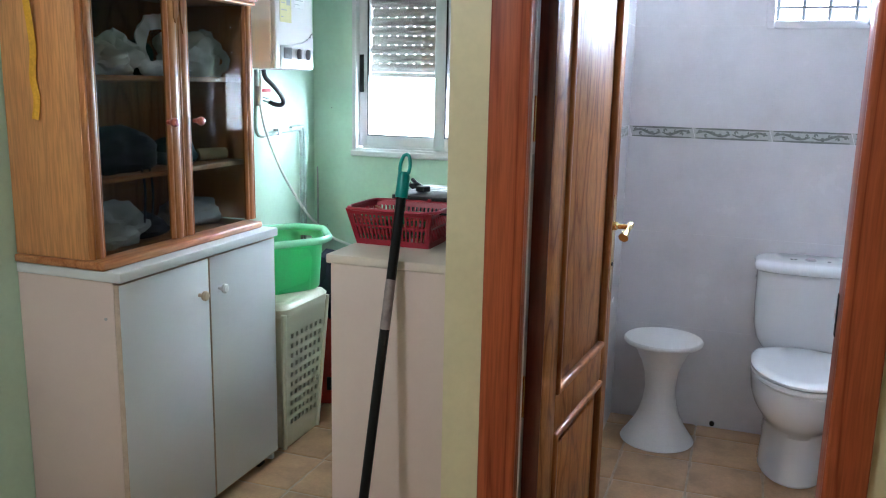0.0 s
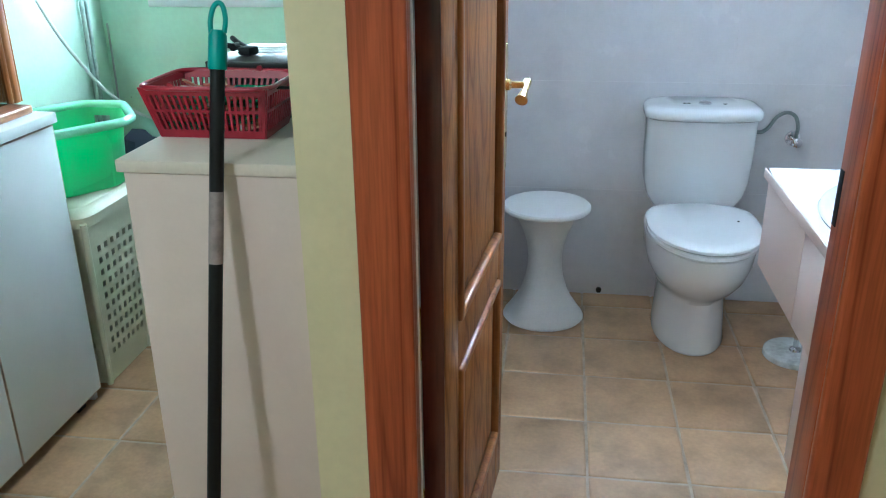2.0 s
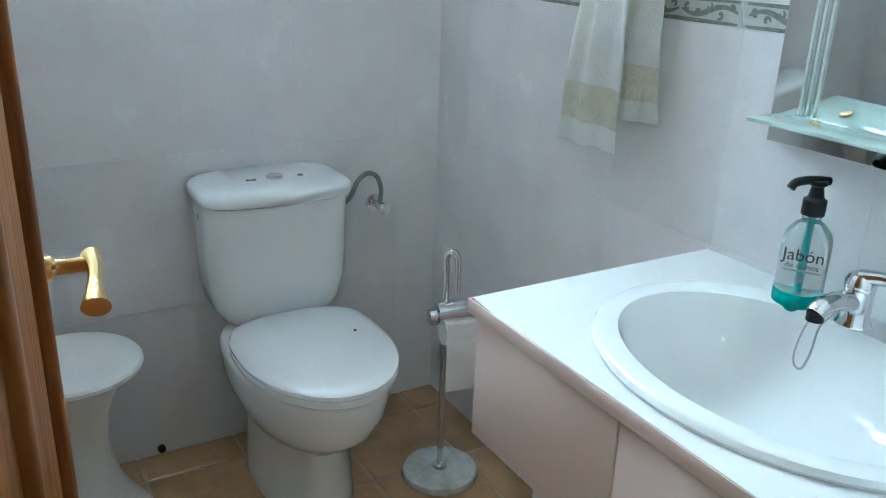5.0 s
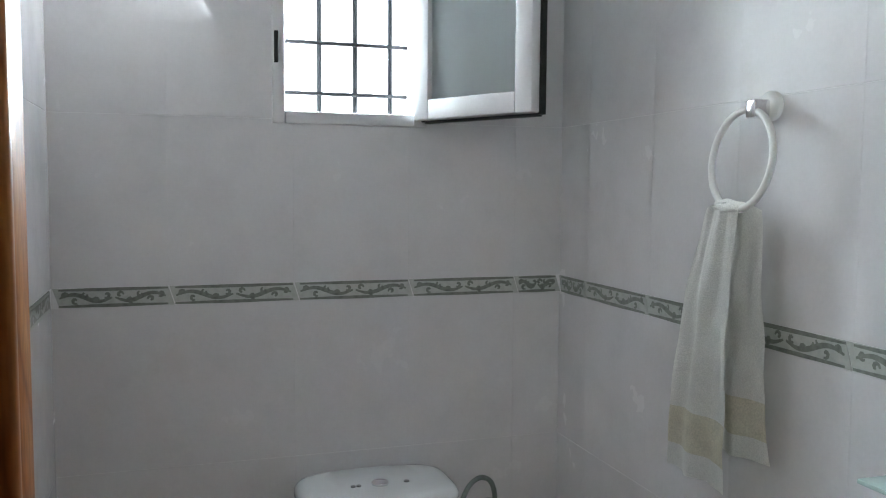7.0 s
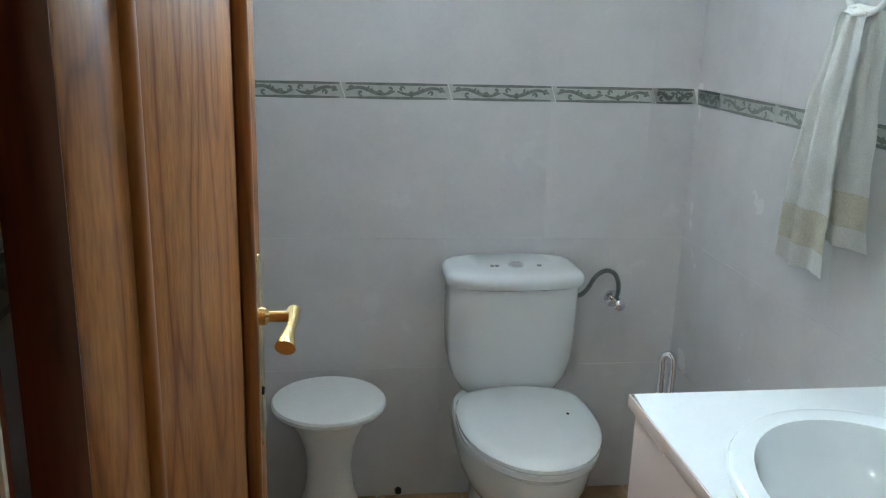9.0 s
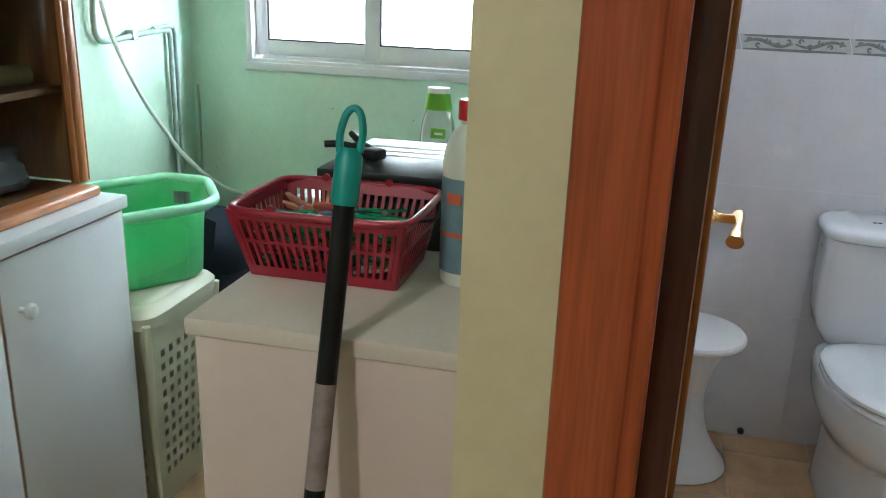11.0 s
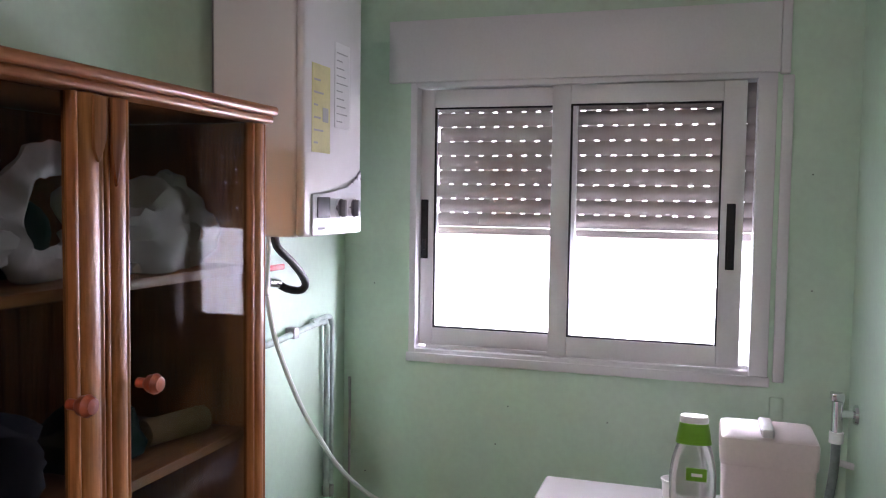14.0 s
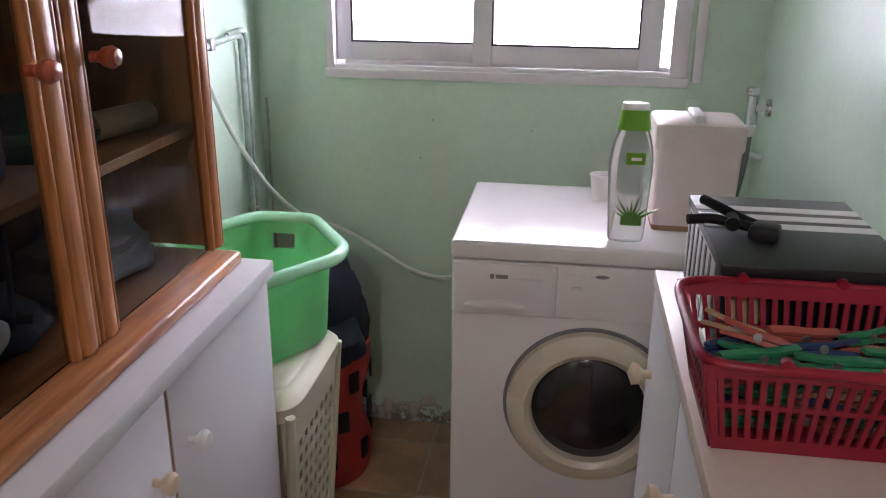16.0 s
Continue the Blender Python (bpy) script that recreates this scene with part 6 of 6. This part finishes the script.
def build_soap():
    cx, cy, z = 0.938, 2.512, 0.8205
    s = thing("soap_dispenser", (cx, cy, z), "clear hand soap pump bottle with turquoise soap", "soap dispenser")
    body = part("bottle", loft([oval(cx, cy, rx, rx, z + h, 36, 2.2) for rx, h in ((0.033, 0.0), (0.036, 0.004), (0.036, 0.112), (0.033, 0.126), (0.022, 0.140), (0.014, 0.146), (0.014, 0.155))]), M_SOAPBOTTLE, s, "clear plastic bottle")
    body.visible_shadow = False
    part("soap", loft([oval(cx, cy, rx, rx, z + h, 36, 2.2) for rx, h in ((0.0345, 0.003), (0.0366, 0.006), (0.0366, 0.033), (0.036, 0.034))]), M_TURQ, s, "turquoise liquid soap")
    part("dip_tube", tube([(cx, cy, z + 0.030), (cx, cy, z + 0.160)], 0.0038, 12), M_TURQ, s)
    part("pump_collar", lathe([(0.0175, z + 0.1550), (0.0175, z + 0.1785), (0.012, z + 0.1825), (0.009, z + 0.1985), (0.014, z + 0.2025), (0.014, z + 0.2085), (0, z + 0.2090)], cx, cy, 22), M_BLACK, s, "black pump")
    part("nozzle", tube(curve_pts([(cx + 0.02, cy - 0.004, z + 0.2060), (cx - 0.01, cy + 0.006, z + 0.2085), (cx - 0.036, cy + 0.012, z + 0.2060), (cx - 0.044, cy + 0.014, z + 0.1975)], 5), 0.0068, 10), M_BLACK, s)
    ang = math.atan2(1.79 - cy, -0.15 - cx)
    front = Matrix.Translation((cx, cy, z)) @ Matrix.Rotation(ang + math.pi / 2, 4, "Z") @ Matrix.Translation((0, -0.0372, 0)) @ Matrix.Rotation(math.pi / 2, 4, "X")
    lettering("lettering", "Jabón", 0.027, front @ Matrix.Translation((0, 0.090, 0)), M_BLACK, s, "printed word on bottle")
    lettering("lettering", "de manos", 0.0125, front @ Matrix.Translation((0, 0.078, 0)), M_BLACK, s, "printed words on bottle")
    bm = box(-0.027, 0.027, 0.0725, 0.0755, -0.0004, 0.0004, bev=0)
    bmesh.ops.transform(bm, matrix=front, verts=bm.verts)
    part("print_bar", bm, M_GREYPRINT, s)
    bm = bmesh.new()
    for k in range(5):
        a = radians(-50 + 25 * k)
        prism([(-0.0018, 0.055), (0.0018, 0.055), (0.018 * math.sin(a), 0.055 + 0.018 * math.cos(a))], "z", -0.0003, 0.0003, bm=bm)
    bmesh.ops.transform(bm, matrix=front, verts=bm.verts)
    part("plant_print", bm, M_GREYPRINT, s)


build_soap()


def build_mirror():
    y0, y1, z0, z1 = 2.10, 2.668, 1.052, 1.86
    m = thing("wall_mirror", (XR, 2.39, z0), "large bathroom wall mirror above a glass shelf", "mirror")
    part("backing", box(XR - 0.014, XR - 0.0005, y0 + 0.004, y1 - 0.004, z0 + 0.004, z1 - 0.004, bev=0), M_ALU, m)
    part("mirror_glass", box(XR - 0.0185, XR - 0.0145, y0, y1, z0, z1, bev=0.0015), M_MIRROR, m)
    for k, (w, off) in enumerate(((0.005, 0.052), (0.005, 0.066), (0.005, 0.080))):
        part("bevelled_strip", box(XR - 0.0215, XR - 0.0187, y1 - off - w, y1 - off, 1.104, z1, bev=0.0013), M_ETCHED, m, "raised mirror strip")
    sh = part("glass_shelf", box(XR - 0.098, XR - 0.019, y0 + 0.02, y1 - 0.018, 1.094, 1.101, bev=0.0015), M_SHELF_PALE, m, "green-edged glass shelf")
    for y in (y0 + 0.10, y1 - 0.105):
        part("shelf_pin", lathe([(0.008, 1.1012), (0.008, 1.106), (0, 1.1065)], XR - 0.045, y, 14), M_BRASS, sh, "small brass stud")


build_mirror()


def build_towel():
    ring = thing("towel_ring", (XR, 2.968, 1.645), "white plastic towel ring on the tiled wall", "towel ring")
    part("wall_plate", lathe([(0.026, XR - 0.0005), (0.026, XR - 0.010), (0.020, XR - 0.016), (0.012, XR - 0.018)], 2.968, 1.650, 28, axis="x"), M_WHITE_PLASTIC, ring)
    part("clip", box(XR - 0.050, XR - 0.017, 2.955, 2.981, 1.628, 1.660, bev=0.004), M_CHROME, ring, "chrome clip")
    cy, cz, R = 2.985, 1.556, 0.088
    part("ring", tube([(XR - 0.042 - 0.02 * (1 - math.cos(a)) / 2, cy + R * math.sin(a) * 0.93, cz + R * math.cos(a)) for a in [2 * math.pi * i / 48 for i in range(48)]], 0.0062, 10, closed=True), M_WHITE_PLASTIC, ring)
    # the towel is gathered in the ring and falls in two tails
    tow = thing("towel", (XR - 0.06, 3.02, 1.47), "white hand towel with beige bands hung through ring", "towel")

    def fall(yt0, yt1, yb0, yb1, zt, zb0, zb1, x, seed, folds, front):
        nu, nv = 40, 34
        bm = bmesh.new()
        grid = []
        for j in range(nv):
            v = j / (nv - 1)
            row = []
            for i in range(nu):
                u = i / (nu - 1)
                e = v ** 0.75
                ya, yb = yt0 + (yb0 - yt0) * e, yt1 + (yb1 - yt1) * e
                zb = zb0 + (zb1 - zb0) * u
                y = ya + (yb - ya) * u + 0.004 * noise.noise(Vector((u * 3, v * 3, seed)))
                z = zt + (zb - zt) * v - 0.012 * (1 - v) * (2 * u - 1) ** 2
                amp = 0.0075 * (0.55 + 0.45 * v)
                dx = amp * math.sin(u * math.pi * folds + 0.8 * noise.noise(Vector((u * 2, v * 2.2, seed + 5)))) + 0.006 * noise.noise(Vector((u * 6, v * 5, seed + 9)))
                row.append(bm.verts.new((x + front * dx - 0.010 * math.sin(v * math.pi), y, z)))
            grid.append(row)
        band = [j for j in range(nv - 1) if 0.73 < j / (nv - 1) < 0.88]
        for j in range(nv - 1):
            for i in range(nu - 1):
                f = bm.faces.new((grid[j][i], grid[j][i + 1], grid[j + 1][i + 1], grid[j + 1][i]))
                f.material_index = 1 if j in band else 0
        bmesh.ops.solidify(bm, geom=list(bm.faces), thickness=0.004)
        return bm

    part("front_tail", fall(3.050, 2.958, 3.160, 2.968, 1.482, 0.958, 0.960, XR - 0.072, 2.0, 3.4, 1), [M_TOWEL, M_TOWEL_BAND], tow, "front tail with beige band", 60)
    part("back_tail", fall(3.040, 2.940, 3.10, 2.900, 1.480, 1.02, 1.03, XR - 0.044, 9.0, 2.6, 1), [M_TOWEL, M_TOWEL_BAND], tow, "shorter back tail", 60)
    part("gather", crumple(XR - 0.060, 3.000, 1.464, 0.017, 0.040, 0.020, 4.0, 0.3), M_TOWEL, tow)


build_towel()
single("wall_stub", lathe([(0.010, YE - 0.014), (0.011, YE - 0.003), (0.008, YE - 0.0005)], 0.178, 0.020, 12, axis="y"), M_BLACK, (0.178, YE, 0.02), "small dark pipe stub at the skirting", "pipe stub")

# ---------------------------------------------------------------- hall lamps
for lx, ly in ((-1.0, 0.2),):
    la = thing("ceiling_lamp", (lx, ly, TOP), "round ceiling lamp, lit, in the hall", "lamp")
    part("base", lathe([(0.075, TOP - 0.0005), (0.075, TOP - 0.025), (0.06, TOP - 0.03)], lx, ly, 28), M_WHITE_PLASTIC, la)
    part("globe", lathe([(0.055, TOP - 0.0305), (0.085, TOP - 0.055), (0.095, TOP - 0.095), (0.085, TOP - 0.135), (0.05, TOP - 0.162), (0.0, TOP - 0.17)], lx, ly, 28), M_LAMP, la, "glowing glass globe")

# ---------------------------------------------------------------- tiles, piece by piece
def tile_mesh(name, w, h, mat, axis, depth=T, ch=0.0003):
    """A glazed piece, w by h, its face towards the room at 0 and its corner at the origin."""
    bm = bmesh.new()
    def pt(u, v, d):
        return {"y-": (u, d, v), "x+": (-d, u, v), "x-": (d, u, v), "y+": (u, -d, v), "z": (u, v, -d)}[axis]
    rings = [[pt(u, v, d) for u, v in ((i, i), (w - i, i), (w - i, h - i), (i, h - i))] for d, i in ((depth, 0), (ch, 0), (0.0, ch))]
    loft(rings, bm=bm)
    return mesh_of(name, bm, mat, 20)


meshes = {}


def tile_wall(wall, axis, plane, u_lo, u_hi, start, holes=(), z_hi=TOP):
    """Courses of 30 x 40 cm tiles with the patterned border between, cut round the holes."""
    courses = [(0.0, 0.428), (0.428, 0.830), (0.830, 1.2225), (1.268, 1.667), (1.667, 2.069), (2.069, z_hi)]
    g, gu, n0 = 0.0008, 0.00005, math.floor((u_lo - start) / 0.2935)
    for z0, z1 in courses:
        k = n0
        while start + k * 0.2935 < u_hi:
            a, b = max(u_lo, start + k * 0.2935), min(u_hi, start + (k + 1) * 0.2935)
            k += 1
            cells = [(a, b, z0, z1)]
            for hu0, hu1, hz0, hz1 in holes:
                nxt = []
                for p, q, r, s in cells:
                    if q <= hu0 or p >= hu1 or s <= hz0 or r >= hz1:
                        nxt.append((p, q, r, s))
                        continue
                    if p < hu0: nxt.append((p, hu0, r, s))
                    if q > hu1: nxt.append((hu1, q, r, s))
                    m0, m1 = max(p, hu0), min(q, hu1)
                    if r < hz0: nxt.append((m0, m1, r, hz0))
                    if s > hz1: nxt.append((m0, m1, hz1, s))
                cells = nxt
            for p, q, r, s in cells:
                w, h = q - p - 2 * gu, s - r - 2 * g
                if w < 0.006 or h < 0.006:
                    continue
                key = (axis, round(w, 3), round(h, 3))
                if key not in meshes:
                    meshes[key] = tile_mesh("wall_tile", w, h, M_TILE, axis)
                ob = new("wall_tile", meshes[key])
                ob.parent = wall
                ob.location = (p + gu, plane, r + g) if axis[0] == "y" else (plane, p + gu, r + g)


def border_meshes(w, axis):
    """The border piece with slanted ends, and its raised scrolls and edge lines."""
    z0, z1, sl = 0.0, 0.0445, 0.014
    def pt(u, v, d):
        return {"y-": (u, d, v), "x+": (-d, u, v), "x-": (d, u, v)}[axis]
    bm = bmesh.new()
    poly = [(0.0013 + sl, z0), (w - 0.0013 + sl, z0), (w - 0.0013, z1), (0.0013, z1)] if axis != "x-" else [(0.0013, z0), (w - 0.0013, z0), (w - 0.0013 + sl, z1), (0.0013 + sl, z1)]
    loft([[pt(u, v, d) for u, v in poly] for d in (0.0075, -0.0008)], bm=bm)
    tile = mesh_of("border_tile", bm, M_BORDER)
    bm = bmesh.new()
    def stroke(pts, wd):
        ring0, ring1 = [], []
        for i, p in enumerate(pts):
            q, r = Vector(pts[max(i - 1, 0)]), Vector(pts[min(i + 1, len(pts) - 1)])
            d = (r - q).normalized()
            nrm = Vector((-d.y, d.x)) * wd * (0.35 + 0.65 * math.sin(math.pi * (i + 0.5) / len(pts)))
            ring0.append((p[0] + nrm.x, p[1] + nrm.y))
            ring1.append((p[0] - nrm.x, p[1] - nrm.y))
        for i in range(len(pts) - 1):
            bm.faces.new([bm.verts.new(pt(u, v, -0.0016)) for u, v in (ring0[i], ring0[i + 1], ring1[i + 1], ring1[i])])
    for v in (0.0035, 0.041):
        stroke([(0.014 + (w - 0.016) * i / 6, v) for i in range(7)], 0.0040)
    for half in (0, 1):
        c0 = 0.016 + half * (w - 0.016) / 2
        L = (w - 0.03) / 2
        stroke([(c0 + L * i / 16, 0.022 + 0.0085 * math.sin(2 * math.pi * i / 16 + half * 3.14)) for i in range(17)], 0.0050)
        for k in range(5):
            s = 1 if k % 2 == 0 else -1
            ox, oz = c0 + L * (k + 0.5) / 5, 0.022 + s * 0.006
            stroke([(ox + (0.0078 - 0.0009 * i) * math.cos(0.75 * i + k), oz + (0.0078 - 0.0009 * i) * s * math.sin(0.75 * i + k)) for i in range(8)], 0.0038)
    ink = bpy.data.meshes.new("scroll_relief")
    bm.to_mesh(ink)
    bm.free()
    ink.materials.append(M_BORDER_INK)
    return tile, ink


def border_run(wall, axis, plane, u_lo, u_hi, start):
    full = border_meshes(0.2935, axis)
    k = math.floor((u_lo - start) / 0.2935)
    while start + k * 0.2935 < u_hi - 0.012:
        a, b = max(u_lo, start + k * 0.2935), min(u_hi - 0.011, start + (k + 1) * 0.2935)
        k += 1
        if b - a < 0.03:
            continue
        tile, ink = full if b - a > 0.2934 else border_meshes(b - a, axis)
        ob = new("border_tile", tile)
        ob.parent = wall
        ob.location = (a, plane, 1.223) if axis[0] == "y" else (plane, a, 1.223)
        s = new("scroll_relief", ink)
        s.parent = ob


tile_wall(wall_bath_back, "y-", YE, XB, XR, 0.004, holes=[(BX0, BX1, BZ0, BZ1)])
border_run(wall_bath_back, "y-", YE, XB + 0.001, XR, 0.004)
tile_wall(wall_bath_right, "x-", XR, YB, YE, 2.766)
border_run(wall_bath_right, "x-", XR, YB + 0.001, YE - 0.001, 2.766)
tile_wall(wall_bath_left, "x+", XB, YB, YE, 2.60)
border_run(wall_bath_left, "x+", XB, YB + 0.001, YE - 0.001, 2.60)
front_tiles = wall_boxes("wall_bathroom_front", [(0.4295, XR, YB - 0.0018, YB - 0.0010, -0.003, TOP)], M_GROUT, "bathroom side of the door wall, tiled")
tile_wall(front_tiles, "y+", YB, 0.432, XR, 0.432)

P, GAP = 0.2640, 0.0075
variants = []
for k in range(6):
    bm = bmesh.new()
    wv = P - GAP
    rr = random.Random(k)
    pts = []
    for i in range(4):
        a, b = [((0, 0), (wv, 0)), ((wv, 0), (wv, wv)), ((wv, wv), (0, wv)), ((0, wv), (0, 0))][i]
        for j in range(3):
            s = j / 3
            jit = 0.0011
            pts.append((a[0] + (b[0] - a[0]) * s + rr.uniform(-jit, jit), a[1] + (b[1] - a[1]) * s + rr.uniform(-jit, jit)))
    mid = (wv / 2, wv / 2)
    rings = [[(u + (mid[0] - u) * i, v + (mid[1] - v) * i, z) for u, v in pts] for z, i in ((-0.010, 0.0), (-0.0022, 0.0), (-0.0004, 0.018), (0.0, 0.06))]
    loft(rings, bm=bm)
    variants.append(mesh_of("floor_tile", bm, M_FLOOR, 50))
rng = random.Random(3)
for i in range(-8, 6):
    for j in range(-21, 4):
        x, y = 0.378 + i * P, 2.900 + j * P
        if x < XL - 0.2 or x > HALL_X - 0.02 or y < HALL_Y or y > YE:
            continue
        ob = new("floor_tile", variants[rng.randrange(6)])
        ob.parent = floor
        ob.location = (x + GAP / 2, y + GAP / 2, 0)
